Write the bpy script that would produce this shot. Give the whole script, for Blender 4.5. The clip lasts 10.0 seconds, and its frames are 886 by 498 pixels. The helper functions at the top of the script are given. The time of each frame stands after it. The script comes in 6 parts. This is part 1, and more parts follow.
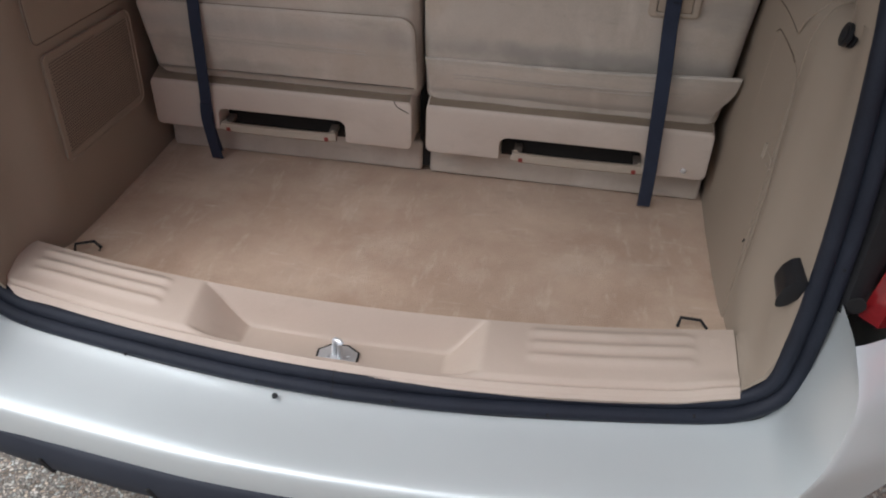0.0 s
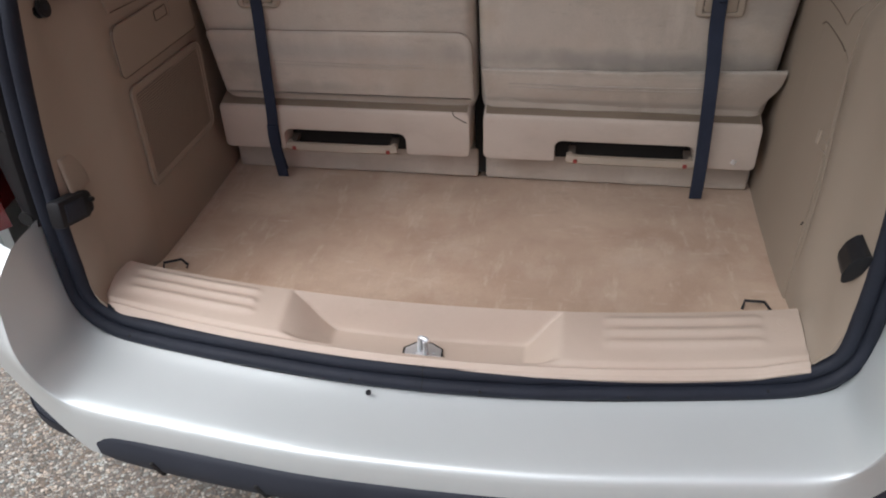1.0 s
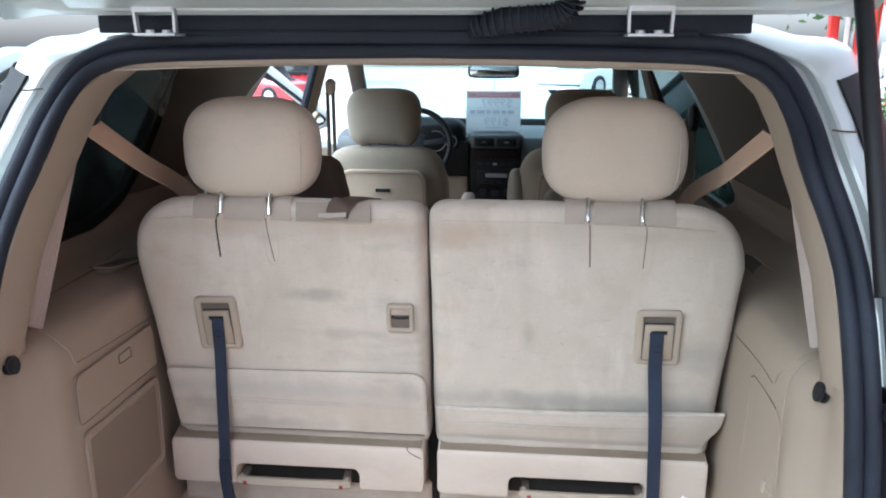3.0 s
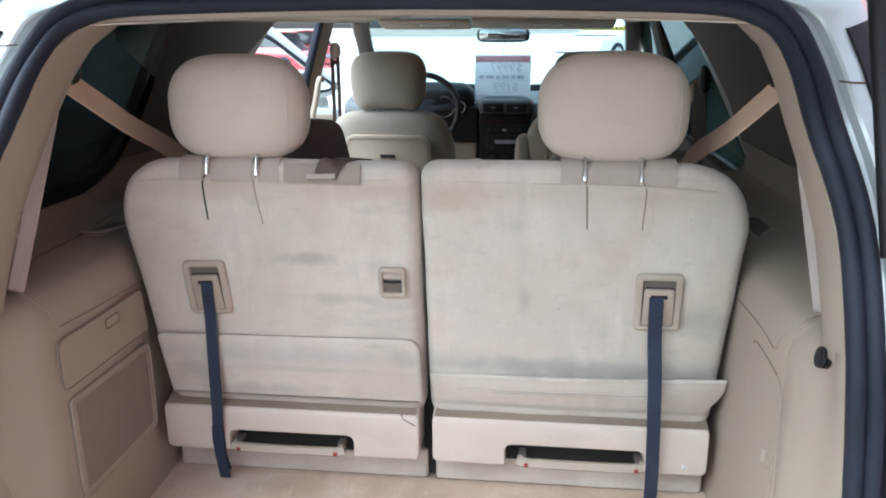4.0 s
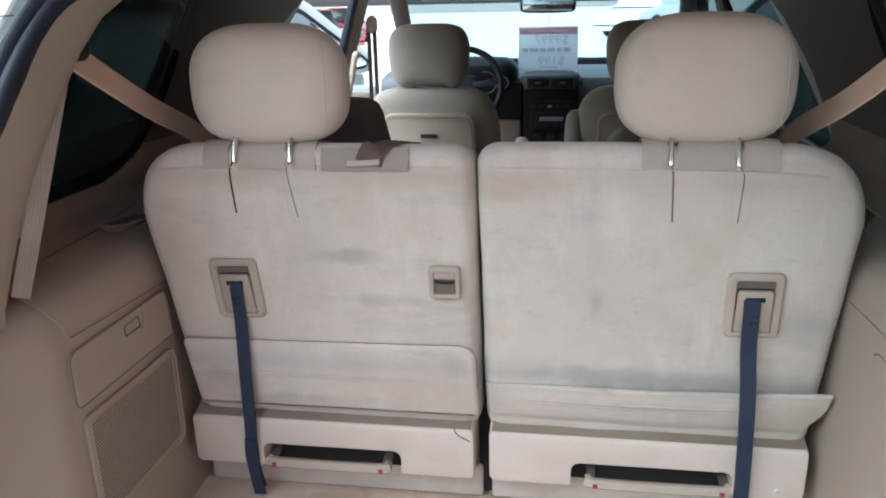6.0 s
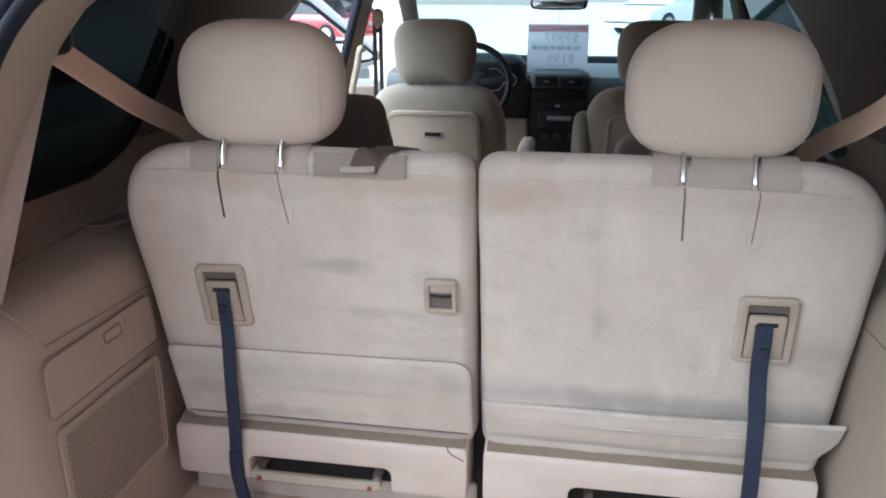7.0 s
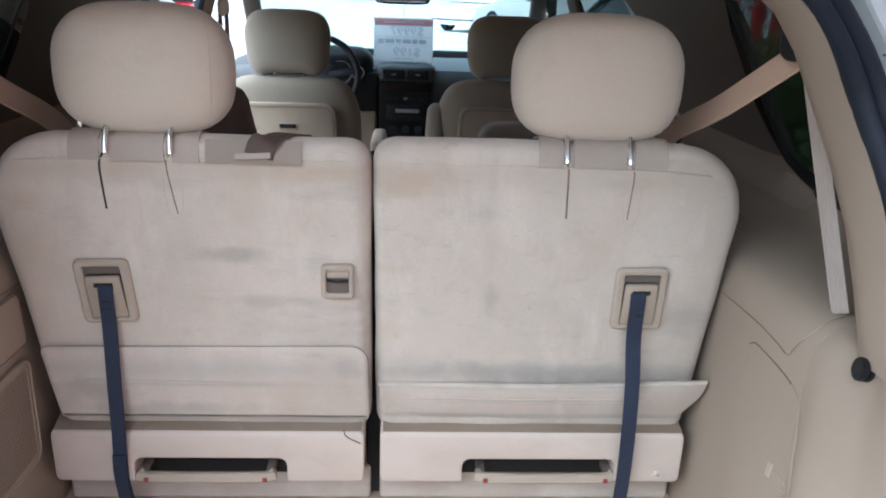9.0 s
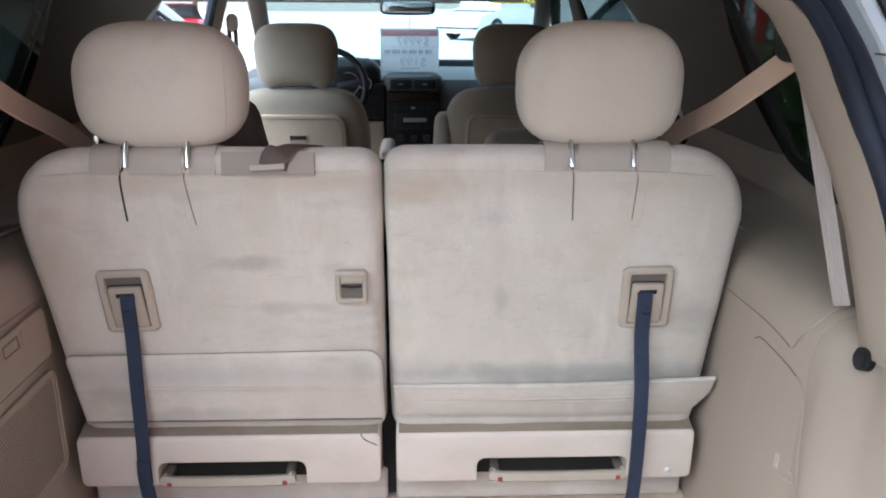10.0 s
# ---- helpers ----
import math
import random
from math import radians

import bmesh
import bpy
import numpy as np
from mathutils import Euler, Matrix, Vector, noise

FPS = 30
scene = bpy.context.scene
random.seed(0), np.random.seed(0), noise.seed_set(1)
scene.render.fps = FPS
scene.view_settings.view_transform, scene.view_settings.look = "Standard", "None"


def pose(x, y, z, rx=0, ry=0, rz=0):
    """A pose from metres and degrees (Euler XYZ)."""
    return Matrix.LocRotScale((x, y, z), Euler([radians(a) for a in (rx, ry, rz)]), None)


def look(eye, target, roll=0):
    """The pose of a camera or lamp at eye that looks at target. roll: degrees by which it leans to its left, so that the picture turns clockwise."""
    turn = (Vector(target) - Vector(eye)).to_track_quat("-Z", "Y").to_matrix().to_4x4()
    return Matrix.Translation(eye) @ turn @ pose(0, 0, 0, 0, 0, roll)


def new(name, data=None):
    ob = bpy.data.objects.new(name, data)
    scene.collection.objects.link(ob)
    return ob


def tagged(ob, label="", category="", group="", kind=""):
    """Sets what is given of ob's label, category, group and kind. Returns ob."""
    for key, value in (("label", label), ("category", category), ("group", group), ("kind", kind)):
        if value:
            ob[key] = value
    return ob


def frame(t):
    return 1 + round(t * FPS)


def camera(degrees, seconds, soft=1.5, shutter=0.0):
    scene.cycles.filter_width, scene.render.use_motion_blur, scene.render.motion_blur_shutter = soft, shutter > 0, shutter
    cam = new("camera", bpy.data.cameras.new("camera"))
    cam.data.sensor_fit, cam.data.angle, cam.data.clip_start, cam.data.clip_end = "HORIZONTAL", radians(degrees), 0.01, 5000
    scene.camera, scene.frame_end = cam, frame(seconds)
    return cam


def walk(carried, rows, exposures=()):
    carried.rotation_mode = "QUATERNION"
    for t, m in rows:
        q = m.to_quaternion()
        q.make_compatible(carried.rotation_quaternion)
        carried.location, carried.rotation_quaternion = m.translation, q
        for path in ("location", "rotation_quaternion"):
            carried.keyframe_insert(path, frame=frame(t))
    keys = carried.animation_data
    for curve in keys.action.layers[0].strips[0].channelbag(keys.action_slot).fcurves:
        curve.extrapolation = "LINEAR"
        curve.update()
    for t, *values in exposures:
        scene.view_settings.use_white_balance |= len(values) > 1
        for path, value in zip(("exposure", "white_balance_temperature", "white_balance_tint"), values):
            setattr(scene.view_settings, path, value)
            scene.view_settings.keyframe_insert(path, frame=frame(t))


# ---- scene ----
cam = camera(58.2, 10.0, soft=2.0)
PATH = [
    (0, (0.287, -0.869, 1.499), (0.049, 0.761, 0.366), 2.2),
    (0.5, (0.272, -0.933, 1.527), (-0.101, 0.684, 0.411), -0.8),
    (1, (0.204, -0.963, 1.524), (-0.084, 0.679, 0.419), -1.8),
    (1.5, (0.173, -0.971, 1.562), (0.003, 0.772, 0.597), -1.4),
    (2, (0.177, -0.973, 1.619), (0.002, 0.905, 0.955), -1.0),
    (2.5, (0.186, -0.975, 1.646), (0.008, 0.958, 1.164), -0.2),
    (2.7, (0.178, -0.971, 1.658), (0.002, 0.969, 1.205), 0.2),
    (3.8, (0.207, -0.929, 1.624), (0.028, 0.988, 1.082), 0.1),
    (4, (0.224, -0.915, 1.624), (0.005, 0.998, 1.084), -0.2),
    (4.5, (0.279, -0.879, 1.608), (-0.078, 0.997, 1.014), 0.5),
    (5, (0.275, -0.821, 1.591), (-0.208, 1.004, 0.932), -1.6),
    (5.5, (0.189, -0.761, 1.601), (-0.137, 1.11, 0.973), -0.3),
    (5.7, (0.157, -0.746, 1.6), (-0.14, 1.142, 1.009), -1.4),
    (7, (0.158, -0.648, 1.613), (-0.154, 1.231, 1.002), 0.2),
    (7.5, (0.15, -0.629, 1.614), (0.097, 1.274, 1.003), 1.1),
    (8, (0.061, -0.635, 1.604), (0.119, 1.272, 1.004), 2.0),
    (8.5, (0.04, -0.674, 1.606), (0.03, 1.235, 1.011), 2.2),
    (9, (0.057, -0.693, 1.602), (0.162, 1.208, 0.988), 2.0),
    (9.5, (0.052, -0.724, 1.606), (0.135, 1.182, 1.006), 1.3),
    (10, (0.056, -0.731, 1.607), (0.134, 1.177, 1.012), 0.4),
]
EXPOSURES = [(0, 0.33, 6470, 18), (0.5, 0.45, 6520, 19), (1, 0.47, 6580, 19), (1.5, 0.42, 6730, 18), (1.8, 1.12, 6100, 10), (2.0, 1.38, 5600, 8), (2.5, 1.80, 5730, 8), (4.0, 1.94, 5740, 8), (4.5, 2.04, 5740, 8), (5.0, 2.00, 5660, 8), (5.5, 1.71, 5680, 8), (7.0, 1.74, 5740, 11), (7.5, 1.71, 5740, 11), (10, 1.82, 5740, 11)]
walk(cam, [(t, look(eye, target, roll)) for t, eye, target, roll in PATH], EXPOSURES)

# ---- light ----
world = bpy.data.worlds.new("sky")
scene.world = world
world.use_nodes = True
wn, wl = world.node_tree.nodes, world.node_tree.links
sky = wn.new("ShaderNodeTexSky")
sky.sky_type, sky.sun_disc = "NISHITA", False
sky.sun_elevation, sky.sun_rotation = radians(57), radians(235)
sky.air_density, sky.dust_density, sky.ozone_density = 1.0, 4.0, 1.0
grey = wn.new("ShaderNodeHueSaturation")
grey.inputs["Saturation"].default_value = 0.35
wl.new(sky.outputs["Color"], grey.inputs["Color"])
wl.new(grey.outputs["Color"], wn["Background"].inputs["Color"])
wn["Background"].inputs["Strength"].default_value = 0.125

sun_data = bpy.data.lights.new("sun", "SUN")
sun_data.energy, sun_data.angle, sun_data.color = 2.2, radians(70), (0.78, 0.95, 0.99)
sun = new("sun", sun_data)
sun.matrix_world = look((-4.5, -3.2, 8.5), (0, 0, 0))


# ---- materials ----
def nodes_of(name):
    m = bpy.data.materials.new(name)
    m.use_nodes = True
    return m, m.node_tree.nodes, m.node_tree.links, m.node_tree.nodes["Principled BSDF"]


def surface(name, dark, light, rough=0.6, grain=300.0, stain=6.0, bump=0.15, metal=0.0, sheen=0.0, coat=0.0, contrast=0.5, detail=4.0, depth=0.001, speck=0.25, stretch=(1, 1, 1), smudge=None, spec=0.5, bands=(), spots=()):
    """A surface with stains at one scale and grain at another, in metres."""
    m, n, l, p = nodes_of(name)
    co = n.new("ShaderNodeTexCoord")
    mp = n.new("ShaderNodeMapping")
    mp.inputs["Scale"].default_value = stretch
    l.new(co.outputs["Object"], mp.inputs["Vector"])
    big = n.new("ShaderNodeTexNoise")
    big.inputs["Scale"].default_value, big.inputs["Detail"].default_value = stain, detail
    big.inputs["Roughness"].default_value, big.inputs["Distortion"].default_value = 0.6, 0.4
    fine = n.new("ShaderNodeTexNoise")
    fine.inputs["Scale"].default_value, fine.inputs["Detail"].default_value = grain, 2.0
    l.new(mp.outputs["Vector"], big.inputs["Vector"])
    l.new(co.outputs["Object"], fine.inputs["Vector"])
    ramp = n.new("ShaderNodeValToRGB")
    ramp.color_ramp.elements[0].position, ramp.color_ramp.elements[1].position = 0.5 - contrast / 2, 0.5 + contrast / 2
    ramp.color_ramp.elements[0].color, ramp.color_ramp.elements[1].color = (*dark, 1), (*light, 1)
    l.new(big.outputs["Fac"], ramp.inputs["Fac"])
    mix = n.new("ShaderNodeMix")
    mix.data_type, mix.blend_type = "RGBA", "OVERLAY"
    mix.inputs[0].default_value = speck
    l.new(ramp.outputs["Color"], mix.inputs[6])
    l.new(fine.outputs["Fac"], mix.inputs[7])
    last = mix.outputs[2]
    for size, low, high, colour in smudge or ():
        place = n.new("ShaderNodeMapping")
        place.inputs["Scale"].default_value = size
        place.inputs["Location"].default_value = (low, high, size[0])
        l.new(co.outputs["Object"], place.inputs["Vector"])
        patch, limit, lay = n.new("ShaderNodeTexNoise"), n.new("ShaderNodeMapRange"), n.new("ShaderNodeMix")
        patch.inputs["Scale"].default_value, patch.inputs["Detail"].default_value = 1.0, 5.0
        patch.inputs["Roughness"].default_value = 0.65
        limit.inputs["From Min"].default_value, limit.inputs["From Max"].default_value = low, high
        limit.inputs["To Max"].default_value = 0.75
        lay.data_type = "RGBA"
        l.new(place.outputs["Vector"], patch.inputs["Vector"])
        l.new(patch.outputs["Fac"], limit.inputs["Value"])
        l.new(limit.outputs["Result"], lay.inputs[0])
        l.new(last, lay.inputs[6])
        lay.inputs[7].default_value = (*colour, 1)
        last = lay.outputs[2]
    for x, z, wide, high, strength, colour in spots:
        # one stain or patch of painted shade, with a ragged edge
        shift, size, edge, torn, lay = (n.new("ShaderNode" + k) for k in ("Mapping", "VectorMath", "MapRange", "Math", "Mix"))
        shift.inputs["Location"].default_value = (-x / wide, 0, -z / high)
        shift.inputs["Scale"].default_value = (1 / wide, 0, 1 / high)
        l.new(co.outputs["Object"], shift.inputs["Vector"])
        size.operation = "LENGTH"
        warp = n.new("ShaderNodeTexNoise")
        warp.inputs["Scale"].default_value, warp.inputs["Detail"].default_value = 22.0, 4.0
        l.new(co.outputs["Object"], warp.inputs["Vector"])
        l.new(shift.outputs["Vector"], size.inputs[0])
        torn.operation, torn.inputs[1].default_value, torn.inputs[2].default_value = "MULTIPLY_ADD", 1.6, -0.8
        l.new(warp.outputs["Fac"], torn.inputs[0])
        reach = n.new("ShaderNodeMath")
        l.new(size.outputs["Value"], reach.inputs[0])
        l.new(torn.outputs["Value"], reach.inputs[1])
        edge.interpolation_type = "SMOOTHSTEP"
        edge.inputs["From Min"].default_value, edge.inputs["From Max"].default_value = 0.15, 1.25
        edge.inputs["To Min"].default_value, edge.inputs["To Max"].default_value = strength, 0.0
        l.new(reach.outputs["Value"], edge.inputs["Value"])
        lay.data_type = "RGBA"
        l.new(edge.outputs["Result"], lay.inputs[0])
        l.new(last, lay.inputs[6])
        lay.inputs[7].default_value = (*colour, 1)
        last = lay.outputs[2]
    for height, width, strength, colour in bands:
        # grime and painted shade along a fold: a ragged strip at one height
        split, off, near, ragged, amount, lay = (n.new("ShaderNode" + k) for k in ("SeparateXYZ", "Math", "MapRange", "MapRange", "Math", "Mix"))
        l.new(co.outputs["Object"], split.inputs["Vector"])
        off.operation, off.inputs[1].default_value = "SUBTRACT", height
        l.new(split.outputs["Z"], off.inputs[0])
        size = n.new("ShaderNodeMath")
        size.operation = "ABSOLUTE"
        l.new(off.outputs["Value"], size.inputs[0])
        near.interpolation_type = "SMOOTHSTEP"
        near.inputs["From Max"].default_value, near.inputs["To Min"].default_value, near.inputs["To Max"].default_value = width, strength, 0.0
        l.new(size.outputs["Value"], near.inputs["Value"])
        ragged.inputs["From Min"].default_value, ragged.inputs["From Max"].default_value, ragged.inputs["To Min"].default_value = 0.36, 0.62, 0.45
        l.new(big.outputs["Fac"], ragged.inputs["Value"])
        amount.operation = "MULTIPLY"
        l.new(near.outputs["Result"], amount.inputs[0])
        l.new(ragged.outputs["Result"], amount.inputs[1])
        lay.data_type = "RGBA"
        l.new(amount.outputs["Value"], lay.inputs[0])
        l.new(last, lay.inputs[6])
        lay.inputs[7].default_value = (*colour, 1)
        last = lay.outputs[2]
    l.new(last, p.inputs["Base Color"])
    b = n.new("ShaderNodeBump")
    b.inputs["Strength"].default_value, b.inputs["Distance"].default_value = bump, depth
    l.new(fine.outputs["Fac"], b.inputs["Height"])
    l.new(b.outputs["Normal"], p.inputs["Normal"])
    wear = n.new("ShaderNodeMapRange")
    wear.inputs["To Min"].default_value, wear.inputs["To Max"].default_value = max(0.02, rough - 0.08), min(1, rough + 0.08)
    l.new(big.outputs["Fac"], wear.inputs["Value"])
    l.new(wear.outputs["Result"], p.inputs["Roughness"])
    p.inputs["Metallic"].default_value, p.inputs["Specular IOR Level"].default_value = metal, spec
    p.inputs["Sheen Weight"].default_value, p.inputs["Coat Weight"].default_value = sheen, coat
    p.inputs["Coat Roughness"].default_value = 0.06
    return m


def glass(name, tint):
    m, n, l, p = nodes_of(name)
    n.remove(p)
    clear, shine, mix, edge = n.new("ShaderNodeBsdfTransparent"), n.new("ShaderNodeBsdfGlossy"), n.new("ShaderNodeMixShader"), n.new("ShaderNodeLayerWeight")
    clear.inputs["Color"].default_value = (*tint, 1)
    shine.inputs["Roughness"].default_value = 0.02
    curve, part_gloss = n.new("ShaderNodeMath"), n.new("ShaderNodeMath")
    curve.operation, curve.inputs[1].default_value = "POWER", 5.0
    part_gloss.operation, part_gloss.inputs[1].default_value, part_gloss.inputs[2].default_value = "MULTIPLY_ADD", 0.55, 0.045
    l.new(edge.outputs["Facing"], curve.inputs[0])
    l.new(curve.outputs["Value"], part_gloss.inputs[0])
    l.new(part_gloss.outputs["Value"], mix.inputs["Fac"])
    l.new(clear.outputs["BSDF"], mix.inputs[1])
    l.new(shine.outputs["BSDF"], mix.inputs[2])
    l.new(mix.outputs["Shader"], n["Material Output"].inputs["Surface"])
    return m


def asphalt_material():
    m, n, l, p = nodes_of("asphalt")
    co = n.new("ShaderNodeTexCoord")
    v = n.new("ShaderNodeTexVoronoi")
    v.inputs["Scale"].default_value = 120
    edge = n.new("ShaderNodeTexVoronoi")
    edge.feature, edge.inputs["Scale"].default_value = "DISTANCE_TO_EDGE", 120
    big = n.new("ShaderNodeTexNoise")
    big.inputs["Scale"].default_value, big.inputs["Detail"].default_value = 1.3, 5
    for t in (v, edge, big):
        l.new(co.outputs["Object"], t.inputs["Vector"])
    ramp = n.new("ShaderNodeValToRGB")
    e = ramp.color_ramp.elements
    e[0].position, e[0].color = 0.0, (0.22, 0.19, 0.165, 1)
    e[1].position, e[1].color = 1.0, (0.80, 0.76, 0.69, 1)
    for pos, col in ((0.3, (0.34, 0.295, 0.255, 1)), (0.6, (0.50, 0.45, 0.39, 1)), (0.85, (0.64, 0.585, 0.515, 1))):
        e.new(pos).color = col
    split = n.new("ShaderNodeSeparateColor")
    l.new(v.outputs["Color"], split.inputs["Color"])
    l.new(split.outputs["Red"], ramp.inputs["Fac"])
    gap = n.new("ShaderNodeMapRange")
    gap.inputs["From Max"].default_value = 0.12
    l.new(edge.outputs["Distance"], gap.inputs["Value"])
    mix = n.new("ShaderNodeMix")
    mix.data_type = "RGBA"
    l.new(gap.outputs["Result"], mix.inputs[0])
    mix.inputs[6].default_value = (0.17, 0.152, 0.135, 1)
    hue, cast = n.new("ShaderNodeValToRGB"), n.new("ShaderNodeMix")
    hue.color_ramp.elements[0].color, hue.color_ramp.elements[1].color = (1.0, 0.86, 0.74, 1), (0.86, 0.97, 1.0, 1)
    hue.color_ramp.elements.new(0.5).color = (1.0, 0.97, 0.93, 1)
    cast.data_type, cast.blend_type = "RGBA", "MULTIPLY"
    cast.inputs[0].default_value = 1.0
    l.new(split.outputs["Green"], hue.inputs["Fac"])
    l.new(ramp.outputs["Color"], cast.inputs[6])
    l.new(hue.outputs["Color"], cast.inputs[7])
    l.new(cast.outputs[2], mix.inputs[7])
    tone = n.new("ShaderNodeMix")
    tone.data_type, tone.blend_type = "RGBA", "MULTIPLY"
    tone.inputs[0].default_value = 0.5
    l.new(mix.outputs[2], tone.inputs[6])
    l.new(big.outputs["Fac"], tone.inputs[7])
    l.new(tone.outputs[2], p.inputs["Base Color"])
    b = n.new("ShaderNodeBump")
    b.inputs["Strength"].default_value, b.inputs["Distance"].default_value = 0.9, 0.004
    l.new(gap.outputs["Result"], b.inputs["Height"])
    l.new(b.outputs["Normal"], p.inputs["Normal"])
    p.inputs["Roughness"].default_value = 0.9
    return m


GREY_STAIN_AND_SHADE, BROWN_STAIN = (0.29, 0.255, 0.215), (0.42, 0.315, 0.225)
# stains on the seat backs, and shade painted above the flap: x, height above the seat's foot, half width, half height,
# strength
STAINS_AND_SHADE = (
    (-0.215, 0.726, 0.065, 0.018, 0.6, GREY_STAIN_AND_SHADE),
    (-0.168, 0.637, 0.085, 0.015, 0.4, GREY_STAIN_AND_SHADE),
    (-0.549, 0.811, 0.032, 0.02, 0.45, BROWN_STAIN),
    (-0.1, 0.872, 0.12, 0.022, 0.55, BROWN_STAIN),
    (0.072, 0.86, 0.085, 0.035, 0.65, BROWN_STAIN),
    (0.213, 0.639, 0.014, 0.042, 0.4, GREY_STAIN_AND_SHADE),
    (0.039, 0.702, 0.045, 0.014, 0.4, BROWN_STAIN),
    (0.031, 0.58, 0.035, 0.035, 0.4, BROWN_STAIN),
    (0.581, 0.612, 0.05, 0.07, 0.3, GREY_STAIN_AND_SHADE),
    (0.206, 0.793, 0.012, 0.14, 0.15, GREY_STAIN_AND_SHADE),
    # shade above the open flap painted in, together with its dirt
    (0.32, 0.494, 0.3, 0.024, 0.75, GREY_STAIN_AND_SHADE),
    (-0.5, 0.455, 0.07, 0.03, 0.5, GREY_STAIN_AND_SHADE),
    (-0.36, 0.412, 0.19, 0.018, 0.5, GREY_STAIN_AND_SHADE),
    (-0.41, 0.87, 0.09, 0.018, 0.4, BROWN_STAIN),
    (-0.04, 0.505, 0.03, 0.03, 0.4, GREY_STAIN_AND_SHADE),
)
# grey band at 0.500 paints in shade above the flap, mixed with dirt
FABRIC = surface("beige_velour", (0.428, 0.370, 0.307), (0.553, 0.487, 0.414), 0.95, 700, 4.0, 0.25, sheen=0.2, contrast=0.36, detail=8, speck=0.22, stretch=(1, 1, 0.7), smudge=(((3.2, 3, 9.0), 0.565, 0.72, (0.36, 0.322, 0.28)), ((12, 10, 46), 0.60, 0.80, (0.35, 0.305, 0.26)), ((26, 10, 90), 0.62, 0.82, (0.33, 0.285, 0.24)), ((7.0, 3, 1.5), 0.56, 0.76, (0.44, 0.40, 0.345)), ((60, 40, 70), 0.66, 0.80, (0.33, 0.27, 0.22)), ((4.2, 4, 3.4), 0.48, 0.72, (0.42, 0.335, 0.26)), ((9.0, 4, 2.5), 0.56, 0.78, (0.62, 0.56, 0.485)), ((40, 30, 30), 0.58, 0.92, (0.42, 0.355, 0.29)), ((22, 18, 14), 0.56, 0.82, (0.42, 0.355, 0.29)), ((2.0, 2, 2.6), 0.52, 0.75, (0.46, 0.40, 0.335))), bands=((0.500, 0.034, 0.42, (0.30, 0.285, 0.27)), (0.465, 0.008, 0.3, (0.33, 0.30, 0.265)), (0.396, 0.010, 0.6, (0.28, 0.25, 0.215)), (0.872, 0.040, 0.40, (0.38, 0.315, 0.255))), spots=STAINS_AND_SHADE)
REST = surface("headrest_velour", (0.44, 0.37, 0.295), (0.50, 0.425, 0.345), 0.95, 700, 4.0, 0.25, sheen=0.2, contrast=0.6, detail=5, speck=0.15, smudge=(((6, 5, 8), 0.54, 0.82, (0.37, 0.31, 0.25)), ((26, 22, 24), 0.57, 0.92, (0.38, 0.32, 0.26)),))
FABRIC_DARK = surface("soiled_velour", (0.36, 0.32, 0.275), (0.47, 0.42, 0.37), 0.95, 600, 9.0, 0.25, sheen=0.2, contrast=0.5, detail=6)
VINYL = surface("tan_vinyl", (0.33, 0.27, 0.21), (0.39, 0.32, 0.255), 0.55, 500, 12, 0.12, speck=0.12)
PAD_DARK = surface("brown_vinyl_pad", (0.235, 0.19, 0.152), (0.28, 0.23, 0.185), 0.7, 500, 12, 0.15, speck=0.1)
PAD = surface("beige_vinyl_pad", (0.32, 0.268, 0.22), (0.375, 0.315, 0.262), 0.7, 500, 12, 0.15, speck=0.1)
BROWN = surface("brown_webbing", (0.07, 0.045, 0.035), (0.105, 0.07, 0.055), 0.8, 600, 12, 0.3)
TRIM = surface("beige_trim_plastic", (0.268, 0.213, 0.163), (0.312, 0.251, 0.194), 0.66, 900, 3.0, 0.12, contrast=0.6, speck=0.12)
# the beige trim darkened: the cabin's shade is put into its colour
TRIM_SHADED = surface("shaded_trim_plastic", (0.108, 0.086, 0.070), (0.135, 0.108, 0.088), 0.7, 900, 3.0, 0.12, speck=0.12)
COVER = surface("seat_cover_plastic", (0.47, 0.392, 0.328), (0.54, 0.457, 0.387), 0.6, 800, 5.0, 0.1, speck=0.12, smudge=(((5, 4, 9), 0.53, 0.80, (0.40, 0.325, 0.262)), ((30, 20, 34), 0.60, 0.95, (0.38, 0.31, 0.25)),))
HINGE = surface("brown_hinge_fabric", (0.135, 0.098, 0.070), (0.225, 0.172, 0.126), 0.95, 600, 9.0, 0.3, contrast=0.5, detail=6, stretch=(0.4, 1, 1), smudge=(((14, 10, 10), 0.55, 0.85, (0.29, 0.23, 0.175)),))
HANDLE = surface("tan_handle_plastic", (0.31, 0.25, 0.19), (0.37, 0.30, 0.235), 0.55, 800, 8.0, 0.1)
# the beige trim made lighter, with the light on the sill in its colour
TRIM_LIT = surface("lit_trim_plastic", (0.445, 0.348, 0.28), (0.50, 0.405, 0.328), 0.55, 900, 4.0, 0.12, speck=0.12, smudge=(((6, 20, 8), 0.6, 0.8, (0.40, 0.31, 0.245)),))
